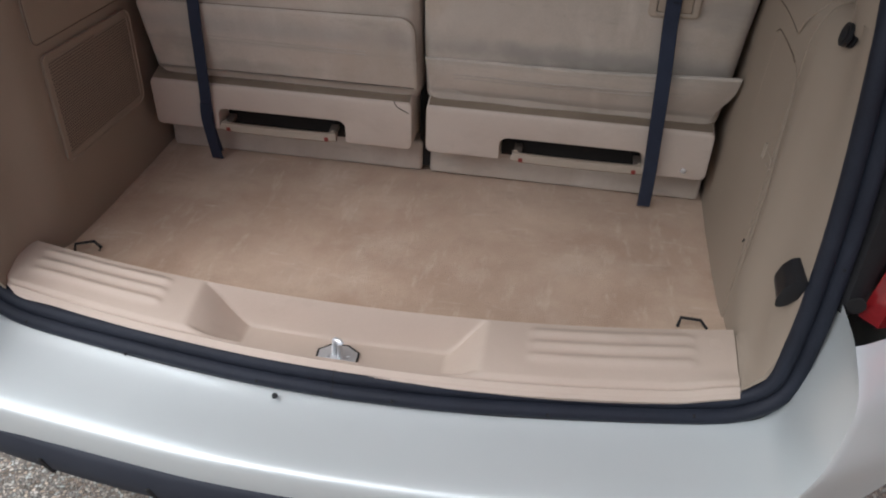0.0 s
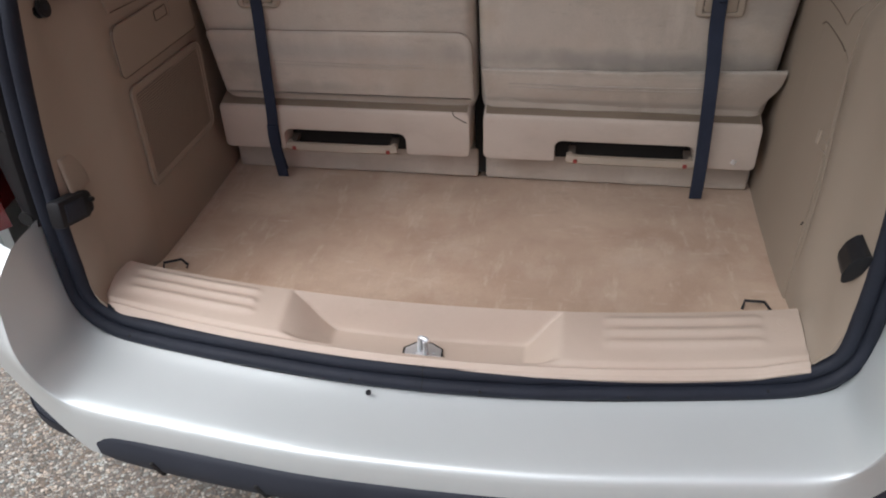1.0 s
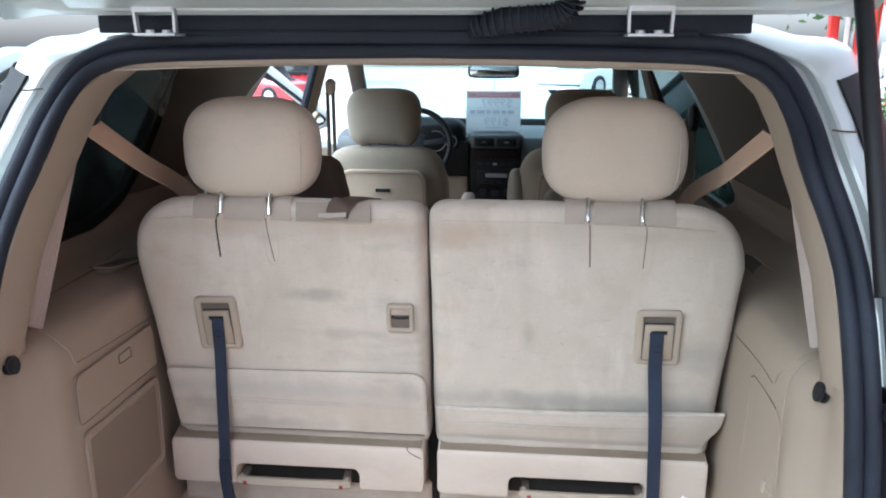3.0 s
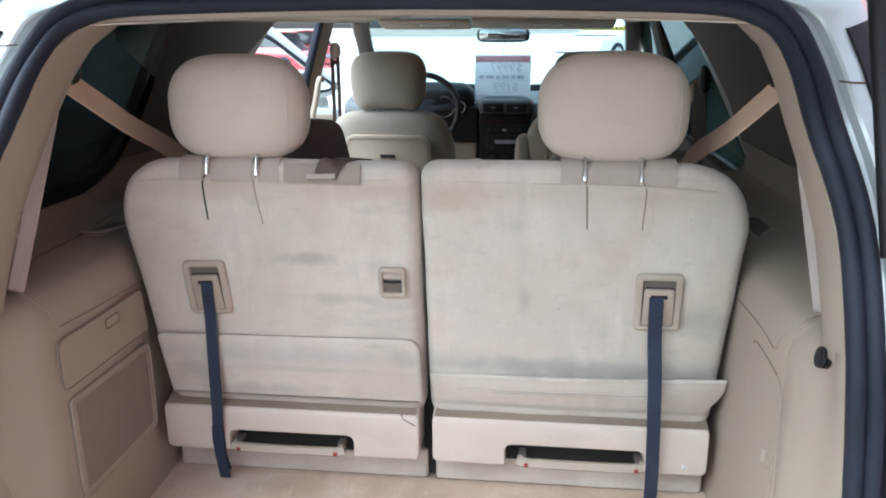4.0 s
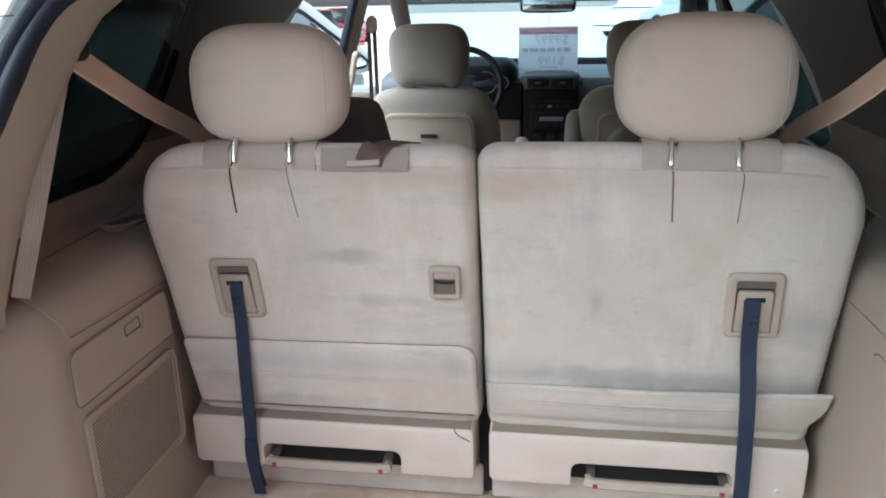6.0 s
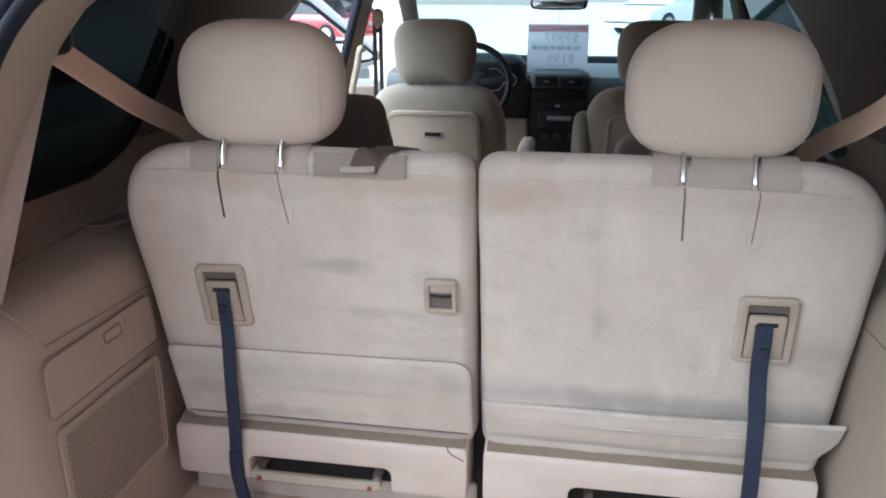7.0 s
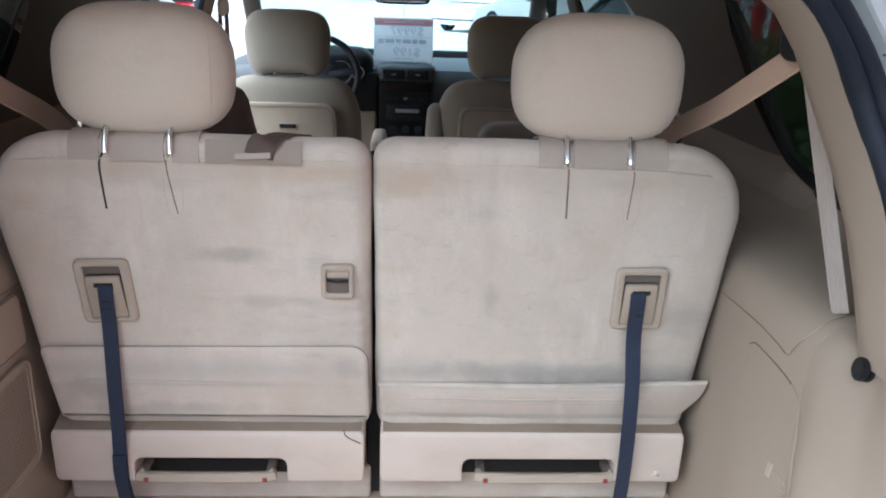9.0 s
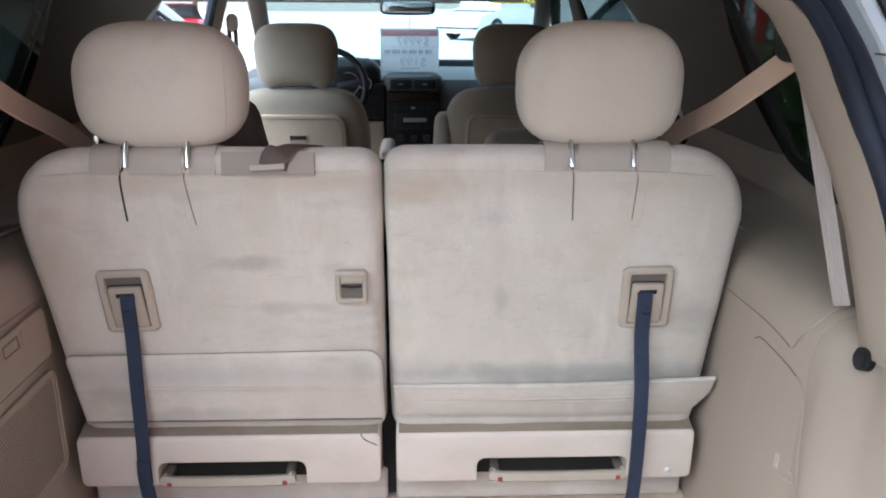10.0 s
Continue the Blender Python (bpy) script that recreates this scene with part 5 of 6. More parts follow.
def rear_seat(side):
    left = side < 0
    seat = thing("rear_bench", "beige velour third-row bench half, " + ("stained, with latch pocket" if left else "stained, lower flap hanging open"), "seat", (0.0, 0.7, 0.45), "third-row seats")
    base = Matrix.Translation((0, -0.7, -0.45))

    def put(name, bm, mat, parent=None, label="", angle=38):
        return part(name, move(bm, base) if parent is None or parent is seat else move(bm, base), mat, parent or seat, label, angle)

    if left:
        pts, rad = ((-0.567, 0.80), (0.006, 0.80), (0.006, 1.376), (-0.621, 1.376)), [0.034, 0.034, 0.036, 0.13]
        hx, fx, fz, cx0, cx1, n0, n1 = (-0.349, 1.476), -0.4375, 1.103, -0.577, -0.006, -0.432, -0.150
        posts = (-0.404, -0.305)
    else:
        pts, rad = ((0.015, 0.80), (0.607, 0.80), (0.641, 1.380), (0.0085, 1.380)), [0.034, 0.034, 0.13, 0.036]
        hx, fx, fz, cx0, cx1, n0, n1 = (0.368, 1.480), 0.473, 1.103, 0.024, 0.602, 0.180, 0.474
        posts = (0.319, 0.421)
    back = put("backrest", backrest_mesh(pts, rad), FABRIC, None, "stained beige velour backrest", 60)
    ray_tree = BVHTree.FromPolygons([v.co.copy() for v in back.data.vertices], [list(f.vertices) for f in back.data.polygons])

    def skin(x, z):
        """Where the backrest's rear face lies at x and z."""
        hit = ray_tree.ray_cast(Vector((x, 0, z)) + Vector((0, -0.7, -0.45)), Vector((0, 1, 0)))[0]
        return hit.y + 0.7 if hit else back_y(z)

    def top_z(x, y):
        """The height of the backrest's top at x and y."""
        hit = ray_tree.ray_cast(Vector((x, y, 2)) + Vector((0, -0.7, -0.45)), Vector((0, 0, -1)))[0]
        return hit.z + 0.45 if hit else 1.37

    # piping along the upper edge
    e0, e1 = (-0.55, -0.012) if left else (0.03, 0.56)
    put("piping", tube([(x, skin(x, 1.338) + 0.0006, 1.340 - 0.016 * (abs(x) / 0.6) ** 6) for x in [e0 + (e1 - e0) * k / 20 for k in range(21)]], 0.0024, 6), FABRIC, back)
    seam_x = -0.135 if left else 0.205
    put("seam", tube([(seam_x, back_y(1.34) - 0.0005, 1.345), (seam_x, back_y(1.36) + 0.006, 1.364), (seam_x, back_y(1.37) + 0.022, top_z(seam_x, back_y(1.37) + 0.022)), (seam_x, 0.60, top_z(seam_x, 0.60)), (seam_x, 0.64, top_z(seam_x, 0.64))], 0.0012, 6), FABRIC_DARK, back)
    # headrest on two posts
    cushion = pillow(hx[0], 0.604, hx[1] - 0.004, 0.274, 0.125, 0.206, 3.0)
    for v in cushion.verts:
        u = (v.co.z - hx[1]) / 0.103
        v.co.x = hx[0] + (v.co.x - hx[0]) * (1.01 - 0.05 * smoothstep(0.1, 1.0, u))
    rest = put("headrest", rough_up(cushion, 7, 0.002), REST, None, "rounded beige velour headrest", 60)
    rest_tree = BVHTree.FromPolygons([v.co.copy() for v in rest.data.vertices], [list(f.vertices) for f in rest.data.polygons])
    stitch = []
    for k in range(25):
        z = hx[1] - 0.004 + 0.094 * math.cos(math.pi * k / 24)
        x = hx[0] + (0.110 if left else 0.118) - 0.016 * abs(math.cos(math.pi * k / 24)) ** 3
        hit = rest_tree.ray_cast(Vector((x, -0.7, z - 0.45)), Vector((0, 1, 0)))[0]
        if hit:
            stitch.append((x, hit.y + 0.7, z))
    put("stitching", tube(stitch, 0.0011, 6), FABRIC_DARK, rest)
    for x in posts:
        put("post", tube([(x, 0.5465, 1.348), (x, 0.556, 1.370), (x, 0.575, 1.402)], 0.0052, 12), CHROME, rest, "chrome headrest post")
        run = SLITS[x]
        if x in (-0.305, 0.421):
            mid = run[3][0]
            put("slit_stitching", tube(smooth_path([(mid + a, skin(mid + a, z) + 0.0002, z) for a, z in ((-0.012, 1.334), (-0.012, 1.29), (-0.008, 1.252), (0.002, 1.240), (0.013, 1.248), (0.017, 1.285), (0.016, 1.334))], 4), 0.0006, 5), FABRIC_DARK, back)
        put("slit", tube(smooth_path([(x, back_y(1.358) + 0.002, 1.358)] + [(u, skin(u, z) + 0.0002, z) for u, z in run[1:]], 4), run[0] * (0.85 if x == -0.404 else 1.15), 6), SHADE if x == -0.404 else LINE, back, "dark slit below the post")
    for x0, x1 in ((-0.463, -0.416), (-0.400, -0.316), (-0.304, -0.262)) if left else ((0.275, 0.315), (0.331, 0.419), (0.430, 0.485)):
        put("post_pad", top_patch(x0, x1), PAD, back, "tan vinyl pad")
    if left:
        put("pull_pad", top_patch(-0.252, -0.102, -0.01, 0.0098, 0.0055), PAD_DARK, back, "tan vinyl pad")
        run = [(-0.187, skin(-0.187, 1.348) - 0.0075, 1.348), (-0.180, 0.5535, 1.3675), (-0.168, 0.568, top_z(-0.168, 0.568) + 0.004), (-0.152, 0.595, top_z(-0.152, 0.595) + 0.003), (-0.132, 0.64, top_z(-0.132, 0.64) + 0.003)]
        run = smooth_path([(x + 0.018, y, z) for x, y, z in run], 4)
        ups = [Vector((0, -1 + 1.0 * smoothstep(0.545, 0.575, p.y), 0.15 + 0.85 * smoothstep(0.545, 0.57, p.y))) for p in run]
        put("pull_strap", ribbon(run, 0.046, 0.003, ups), BROWN, back, "brown pull strap")
        put("pull_tip", ribbon(smooth_path([(-0.205, skin(-0.205, 1.346) - 0.0085, 1.347), (-0.180, skin(-0.180, 1.347) - 0.0095, 1.348), (-0.150, skin(-0.150, 1.350) - 0.0085, 1.350)], 5), 0.010, 0.003, (0, -1, 0.4)), PAD, back)
        # small latch pocket
        w, h = 0.0280, 0.0318
        frame_poly = roundpoly([Vector(p) for p in ((-w, -h), (w, -h), (w, h), (-w, h))], 0.008, 4)
        hole = roundpoly([Vector(p) for p in ((-w + 0.009, -h + 0.010), (w - 0.009, -h + 0.010), (w - 0.009, h - 0.010), (-w + 0.009, h - 0.010))], 0.003, 4)
        m = on_back(-0.0495, 1.127, 0.0165)
        pocket = put("latch_pocket", move(loft([[(p.x, d, p.y) for p in q] for q, d in ((frame_poly, 0.018), (frame_poly, 0.006), (inset(frame_poly, 0.003), 0.003), (inset(hole, -0.002), 0.003), (hole, 0.005), (hole, 0.0160))]), m), VINYL, None, "small plastic latch pocket")
        # dark floor paints in the pocket's shade
        put("cavity", move(prism(hole, pose(0, 0.0085, 0), 0.003), m), TRIM_SHADED, pocket)
        put("latch_plate", move(box(-0.0185, 0.0185, 0.006, 0.010, 0.008, 0.021, 0.001), m), VINYL, pocket)
        put("latch_bar", move(tube([(-0.018, 0.005, 0.004), (0, 0.0045, 0.0022), (0.018, 0.005, 0.004)], 0.0024, 6), m), BLACK, pocket)
        # closed lower panel
        poly = roundpoly([Vector(p) for p in ((-0.556, 0.840), (0.003, 0.840), (0.000, 0.998), (-0.571, 0.991))], [0.004, 0.005, 0.03, 0.014], 6, 0.05)
        panel = put("lower_panel", loft([[(p.x, back_y(p.y) + d, p.y) for p in q] for q, d in ((poly, 0.006), (poly, -0.008), (inset(poly, 0.003), -0.0108), (inset(poly, 0.009), -0.0120))], cap=(True, True)), FABRIC, None, "carpeted lower flap folded shut")
        put("panel_gap", tube([(p.x, back_y(p.y) - 0.0078, p.y) for p in inset(poly, -0.0010) if p.y > 0.90 and p.x > -0.57], 0.0007, 5), LINE, panel)
        for z, t in ((0.9235, 0.0012), (0.9165, 0.0010)):
            put("crease", tube([(x, back_y(z) - 0.0118, z + 0.002 * math.sin(x * 9)) for x in [-0.50 + 0.40 * k / 12 for k in range(13)]], t, 6), FABRIC_DARK, panel)
    else:
        # flap that leans out from its lower edge
        def flap_point(u, v, d):
            x0, x1 = 0.030 - 0.010 * v, 0.590 + 0.028 * smoothstep(0, 0.75, v)
            base, top = Vector((0, 0.640, 0.8385)), Vector((0, 0.616 - 0.030 * u, 0.920 + 0.024 * u - 0.004 * math.sin(math.pi * u)))
            p = base.lerp(top, v) + Vector((x0 + (x1 - x0) * u, 0, 0))
            return p + Vector((0, -(top - base).z, (top - base).y)).normalized() * d + Vector((0, 0.0015 * math.sin(9 * u), 0))

        rim = [(k / 24, 0.0) for k in range(25)] + [(1.0, k / 6) for k in range(1, 6)] + [(1 - k / 24, 1.0) for k in range(25)] + [(0.0, 1 - k / 6) for k in range(1, 6)]
        shrink = lambda q, a: (0.5 + (q[0] - 0.5) * (1 - a * 0.17), 0.5 + (q[1] - 0.5) * (1 - a))
        panel = put("lower_flap", loft([[flap_point(*shrink(q, a), d) for q in rim] for a, d in ((0.07, 0.0045), (0.03, 0.0038), (0, 0.0015), (0, -0.0015), (0.03, -0.004))], cap=(True, True)), FABRIC, None, "carpeted lower flap hanging open")
        for v, r in ((0.60, 0.0014), (0.50, 0.0010)):
            put("crease", tube([flap_point(0.09 + 0.76 * k / 14, v + 0.008 * math.sin(k), 0.0045) for k in range(15)], r, 6), FABRIC_DARK, panel)
    # strap outlet
    w, h = 0.0455, 0.0605
    frame_poly = roundpoly([Vector(p) for p in ((-w, -h), (w, -h), (w, h), (-w, h))], 0.010, 4)
    hole = roundpoly([Vector(p) for p in ((-w + 0.0145, -h + 0.010), (w - 0.0145, -h + 0.010), (w - 0.0145, h - 0.012), (-w + 0.0145, h - 0.012))], 0.003, 4)
    m = on_back(fx, fz, 0.0175) @ pose(0, 0, 0, 0, -2.4 if left else -0.8)
    outlet = put("strap_outlet", move(loft([[(p.x, d, p.y) for p in q] for q, d in ((frame_poly, 0.018), (frame_poly, 0.006), (inset(frame_poly, 0.004), 0.0025), (inset(hole, -0.002), 0.0025), (hole, 0.0045), (hole, 0.0165))]), m), VINYL, None, "beige plastic strap outlet")
    # shallow floor coloured dark, in place of the shade of a deep hole
    put("cavity", move(prism(hole, pose(0, 0.0095, 0), 0.003), m), TRIM_SHADED, outlet)
    lid = roundpoly([Vector(p) for p in ((-0.0300, -0.0495), (0.0300, -0.0495), (0.0280, 0.031), (-0.0280, 0.031))], 0.004, 4)
    put("lid_gap", move(prism(inset(lid, -0.0012), pose(0, 0.006, 0), 0.004), m), SHADE, outlet)
    put("lid", move(prism(lid, pose(0, 0.001, 0, 3), 0.006, 0.0015), m), HANDLE, outlet)
    put("lid_slot", move(box(-0.016, 0.016, -0.0005, 0.004, 0.011, 0.020, 0.001), m), SHADE, outlet)
    # moulded cover, base and release handle
    cover = put("base_cover", base_cover(cx0, cx1, n0, n1), COVER, None, "moulded beige lower seat cover", 26)
    # black block added for the shade inside the notch
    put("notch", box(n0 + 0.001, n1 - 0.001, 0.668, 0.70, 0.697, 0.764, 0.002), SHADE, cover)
    cover_tree = BVHTree.FromPolygons([v.co.copy() for v in cover.data.vertices], [list(f.vertices) for f in cover.data.polygons])

    def cover_skin(x, z):
        hit = cover_tree.ray_cast(Vector((x, 0, z)) + Vector((0, -0.7, -0.45)), Vector((0, 1, 0)))[0]
        return hit.y + 0.7 if hit else 0.64

    # dark brown strip over the cover's slope, from the crest inwards
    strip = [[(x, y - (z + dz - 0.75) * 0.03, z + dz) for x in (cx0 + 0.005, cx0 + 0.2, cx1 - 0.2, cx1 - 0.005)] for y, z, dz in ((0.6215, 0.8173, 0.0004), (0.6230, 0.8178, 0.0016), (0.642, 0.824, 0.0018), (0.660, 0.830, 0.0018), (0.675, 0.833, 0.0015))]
    put("hinge_strip", loft(strip, closed=False), HINGE, cover, "dark brown fabric strip along the fold")
    if left:
        put("crack", tube([(x, cover_skin(x, z), z) for x, z in CRACK], 0.0011, 5), SHADE, cover, "dark crack in the plastic")
    else:
        put("chip", move(puff(0, 0, 0, 0.012, 0.003, 0.010, 0.0015, 0, 3), pose(0.556, 0.6155, 0.730, 0, 25)), PAPER, cover, "pale chip in the plastic")
    h0, h1 = (n0 + 0.012, n1 - 0.034) if left else (n0 + 0.038, n1 - 0.008)
    bar_path = [(h0, 0.666, 0.724), (h0, 0.632, 0.720), (h0 + 0.01, 0.6225, 0.717), (h1 - 0.01, 0.6225, 0.717), (h1, 0.632, 0.720), (h1, 0.666, 0.724)]
    # arms coloured dark, to read as shaded inside the notch
    for p, q in ((bar_path[0], bar_path[1]), (bar_path[5], bar_path[4])):
        put("handle_arm", sweep([Vector(p), Vector(q)], [(-0.008, -0.005), (-0.008, 0.005), (0.008, 0.005), (0.008, -0.005)], Vector((0, 0, 1))), TRIM_SHADED, cover)
    put("release_handle", sweep(smooth_path(bar_path[1:5], 3), [(-0.009, -0.007), (-0.010, 0.004), (-0.007, 0.008), (0.007, 0.008), (0.010, 0.004), (0.009, -0.007)], [Vector((0, -1, 0.25))] * 16), HANDLE, cover, "tan plastic release handle")
    for x in (h0 + 0.008, h1 - 0.008):
        put("red_mark", box(x - 0.0045, x + 0.0045, 0.6120, 0.6145, 0.7115, 0.7205, 0.001), RED, cover, "red mark on the handle")
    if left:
        # black strip added behind the gap so that it reads as shade
        put("gap_shade", box(-0.004, 0.032, 0.70, 0.715, 0.63, 1.33, 0.004), SHADE, None, "black strip added to darken the gap between the halves")
    put("lower_base", box(-0.586 if left else 0.022, 0.004 if left else 0.613, 0.690, 0.74, 0.622, 0.695, 0.008, 3), FABRIC, None, "carpet-covered seat base")
    put("seat_cushion", puff((cx0 + cx1) / 2, 1.00, 0.72, abs(cx1 - cx0) - 0.02, 0.52, 0.16, 0.05, 0.015, 8), FABRIC)
    # navy tether strap
    if left:
        path = [(-0.4345, back_y(1.118) - 0.0135, 1.119), (-0.4355, back_y(1.105) - 0.021, 1.107), (-0.440, 0.588, 1.03), (-0.4445, 0.594, 0.93), (-0.4490, 0.602, 0.82), (-0.4525, 0.607, 0.765), (-0.4565, 0.622, 0.70), (-0.458, 0.644, 0.644)]
        strap = put("tether_strap", ribbon(smooth_path(path, 5), 0.0258, 0.0022, (0, -1, 0.1)), NAVY, None, "navy webbing tether strap")
        path = [(-0.452, 0.602, 0.775), (-0.453, 0.602, 0.755), (-0.454, 0.605, 0.73), (-0.4565, 0.622, 0.675), (-0.4575, 0.633, 0.640), (-0.4575, 0.637, 0.628)]
        put("strap_end", ribbon(smooth_path(path, 5), 0.0262, 0.003, (0, -1, 0.1)), NAVY, strap)
    else:
        path = [(0.4675, back_y(1.118) - 0.0135, 1.119), (0.4680, back_y(1.105) - 0.022, 1.107), (0.471, 0.582, 1.03), (0.476, 0.576, 0.95), (0.480, 0.579, 0.88), (0.485, 0.590, 0.79), (0.491, 0.612, 0.70), (0.494, 0.632, 0.629)]
        strap = put("tether_strap", ribbon(smooth_path(path, 5), 0.0275, 0.0022, (0, -1, 0.1)), NAVY, None, "navy webbing tether strap")
    for k in range(2):
        put("stitching", box(fx - 0.006, fx + 0.008, back_y(1.09) - 0.0235, back_y(1.09) - 0.0212, 1.076 + 0.012 * k, 1.078 + 0.012 * k, 0.0004), RUBBER, strap)
    return seat


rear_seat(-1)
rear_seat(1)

# ---- middle and front seats ----
def cabin_seat(x, y, top, width, name, label, mat, rest_h=0.0, panel=None):
    seat = thing(name, label, "seat", (x, y, 0.44))
    bm = pillow(0, 0, 0, width, 0.18, top - 0.86, 5.0, 3.4) if rest_h else puff(0, 0, 0, width, 0.15, top - 0.86, 0.045, 0.008, 10)
    for v in bm.verts:
        t = (v.co.z / (top - 0.86)) + 0.5
        v.co.x *= 1.0 - 0.10 * smoothstep(0.55, 1.0, t)
        v.co.y -= 0.10 * (t - 0.5)
    part("backrest", move(bm, Matrix.Translation((0, 0.085, (top + 0.86) / 2 - 0.44))), mat, seat)
    part("cushion", puff(0, 0.36, 0.36, width, 0.54, 0.17, 0.06, 0.015, 7), mat, seat)
    part("pedestal", box(-width * 0.4, width * 0.4, 0.15, 0.55, 0.0, 0.30, 0.02), CLAD, seat)
    if rest_h:
        cushion = pillow(0, 0.02, top - 0.446 + rest_h / 2, 0.318, 0.12, rest_h, 4.2)
        for v in cushion.verts:
            u = (v.co.z - (top - 0.446)) / rest_h
            v.co.x *= 1 - 0.07 * (1 - smoothstep(0.0, 0.7, u)) - 0.05 * smoothstep(0.6, 1.0, u)
            v.co.z += 0.016 * (1 - smoothstep(0.0, 0.3, u)) * (1 - smoothstep(0.055, 0.10, abs(v.co.x)))
        rest = part("headrest", cushion, mat, seat)
        for dx in (-0.06, 0.06):
            part("post", tube([(dx, 0.02, top - 0.47), (dx, 0.02, top - 0.36)], 0.006, 8), CHROME, rest)
    if panel:
        poly = roundpoly([Vector(p) for p in ((-width * 0.36, -0.20), (width * 0.36, -0.20), (width * 0.33, 0.155), (-width * 0.33, 0.155))], 0.04, 5)
        back = part("back_panel", prism(poly, pose(0, -0.022, top - 0.44 - 0.25, 9), 0.03, 0.0025), panel, seat, "plastic panel on the seat back")
        part("panel_joint", move(tube([(p.x, -0.002, p.y) for p in inset(poly, 0.012)], 0.0012, 5, closed=True), pose(0, -0.022, top - 0.44 - 0.25, 9)), LINE, back)
        slot = roundpoly([Vector(p) for p in ((-0.036, -0.013), (0.036, -0.013), (0.036, 0.013), (-0.036, 0.013))], 0.006, 4)
        slot_m = pose(0, -0.022, top - 0.44 - 0.25, 9)
        part("finger_slot", prism(slot, slot_m @ Matrix.Translation((0, -0.004, 0.068)), 0.012, 0.002), panel, back)
        part("slot_shadow", prism(inset(slot, 0.005), slot_m @ Matrix.Translation((0, -0.0055, 0.0695)), 0.006, 0.001), SHADE, back)
    return seat


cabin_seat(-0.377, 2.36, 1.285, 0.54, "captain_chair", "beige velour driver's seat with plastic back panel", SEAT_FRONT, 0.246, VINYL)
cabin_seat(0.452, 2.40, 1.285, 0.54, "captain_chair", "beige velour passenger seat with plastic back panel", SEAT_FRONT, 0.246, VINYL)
cabin_seat(-0.575, 1.44, 1.345, 0.46, "folding_chair", "second-row seat without headrest, its velour darkened for shade", SEAT_SHADED)
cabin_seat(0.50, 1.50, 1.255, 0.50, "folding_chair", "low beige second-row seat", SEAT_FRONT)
arm = thing("fold_armrest", "pale beige folding armrest beside the driver's seat", "armrest", (-0.05, 2.80, 0.962))
part("pad", puff(0, 0, 0, 0.058, 0.34, 0.07, 0.018, 0.006, 6), COVER, arm)
arm2 = thing("fold_armrest", "beige folding armrest raised beside the passenger seat", "armrest", (0.185, 2.46, 1.0))
part("pad", puff(0, 0, 0, 0.07, 0.10, 0.36, 0.03, 0.006, 6), SEAT_FRONT, arm2)

# front belt on the pillar
belt = thing("front_seat_belt", "taupe seat belt hanging from the pillar guide", "seat belt")
part("guide", puff(-0.69, 2.76, 1.515, 0.04, 0.06, 0.07, 0.018, 0.004, 6), COVER, belt)
for dx in (-0.012, 0.014):
    part("webbing", ribbon([(-0.69 + dx, 2.745, 1.49), (-0.685 + dx, 2.73, 1.25), (-0.68 + dx * 2, 2.72, 0.8)], 0.018, 0.003, (0.3, -1, 0)), BROWN, belt)
part("pillar_lining", loft([[(-0.86 + (z - 1.2) * 0.30 * (z > 1.2), 2.60, z), (-0.83 + (z - 1.2) * 0.30 * (z > 1.2), 2.62, z), (-0.815 + (z - 1.2) * 0.30 * (z > 1.2), 2.70, z), (-0.83 + (z - 1.2) * 0.30 * (z > 1.2), 2.79, z), (-0.86 + (z - 1.2) * 0.30 * (z > 1.2), 2.80, z)] for z in (0.44, 0.8, 1.2, 1.4, 1.66)], closed=False), TRIM, van, "beige pillar lining")
part("pillar_seal", tube([(-0.845, 2.585, 0.5), (-0.84, 2.585, 1.2), (-0.71, 2.60, 1.66)], 0.018, 8), RUBBER, van)
# same plastic as the left pillar, in the colour darkened for shade
part("pillar_lining", loft([[(0.90 - (z - 1.2) * 0.30 * (z > 1.2), 2.60, z), (0.85 - (z - 1.2) * 0.30 * (z > 1.2), 2.62, z), (0.835 - (z - 1.2) * 0.30 * (z > 1.2), 2.70, z), (0.85 - (z - 1.2) * 0.30 * (z > 1.2), 2.79, z), (0.90 - (z - 1.2) * 0.30 * (z > 1.2), 2.80, z)] for z in (0.44, 0.8, 1.2, 1.4, 1.66)], closed=False), TRIM_SHADED, van, "beige pillar lining with shade in its colour")
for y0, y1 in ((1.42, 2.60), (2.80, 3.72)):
    part("door_lining", box(0.82, 0.86, y0, y1, 0.46, 1.18, 0.015), TRIM_SHADED, van)
part("pillar_grip", tube(smooth_path([(-0.745, 2.50, 1.16), (-0.738, 2.50, 1.24), (-0.716, 2.50, 1.33), (-0.705, 2.50, 1.385), (-0.700, 2.51, 1.405), (-0.696, 2.53, 1.40)], 5), 0.013, 8), VINYL, van, "beige grip on the pillar")
side_belt = thing("side_seat_belt", "dark grey second-row belt on the pillar", "seat belt")
part("guide", puff(0.79, 1.90, 1.45, 0.03, 0.06, 0.09, 0.014, 0.004, 6), BLACK, side_belt)
part("webbing", ribbon([(0.775, 1.90, 1.44), (0.79, 1.90, 1.2), (0.79, 1.90, 0.9)], 0.045, 0.003, (-0.6, -1, 0)), TRIM_SHADED, side_belt)
part("webbing", ribbon([(0.775, 1.90, 1.43), (0.72, 1.96, 1.35), (0.62, 2.02, 1.22)], 0.045, 0.003, (-0.4, -1, 0.3)), BELT, side_belt)

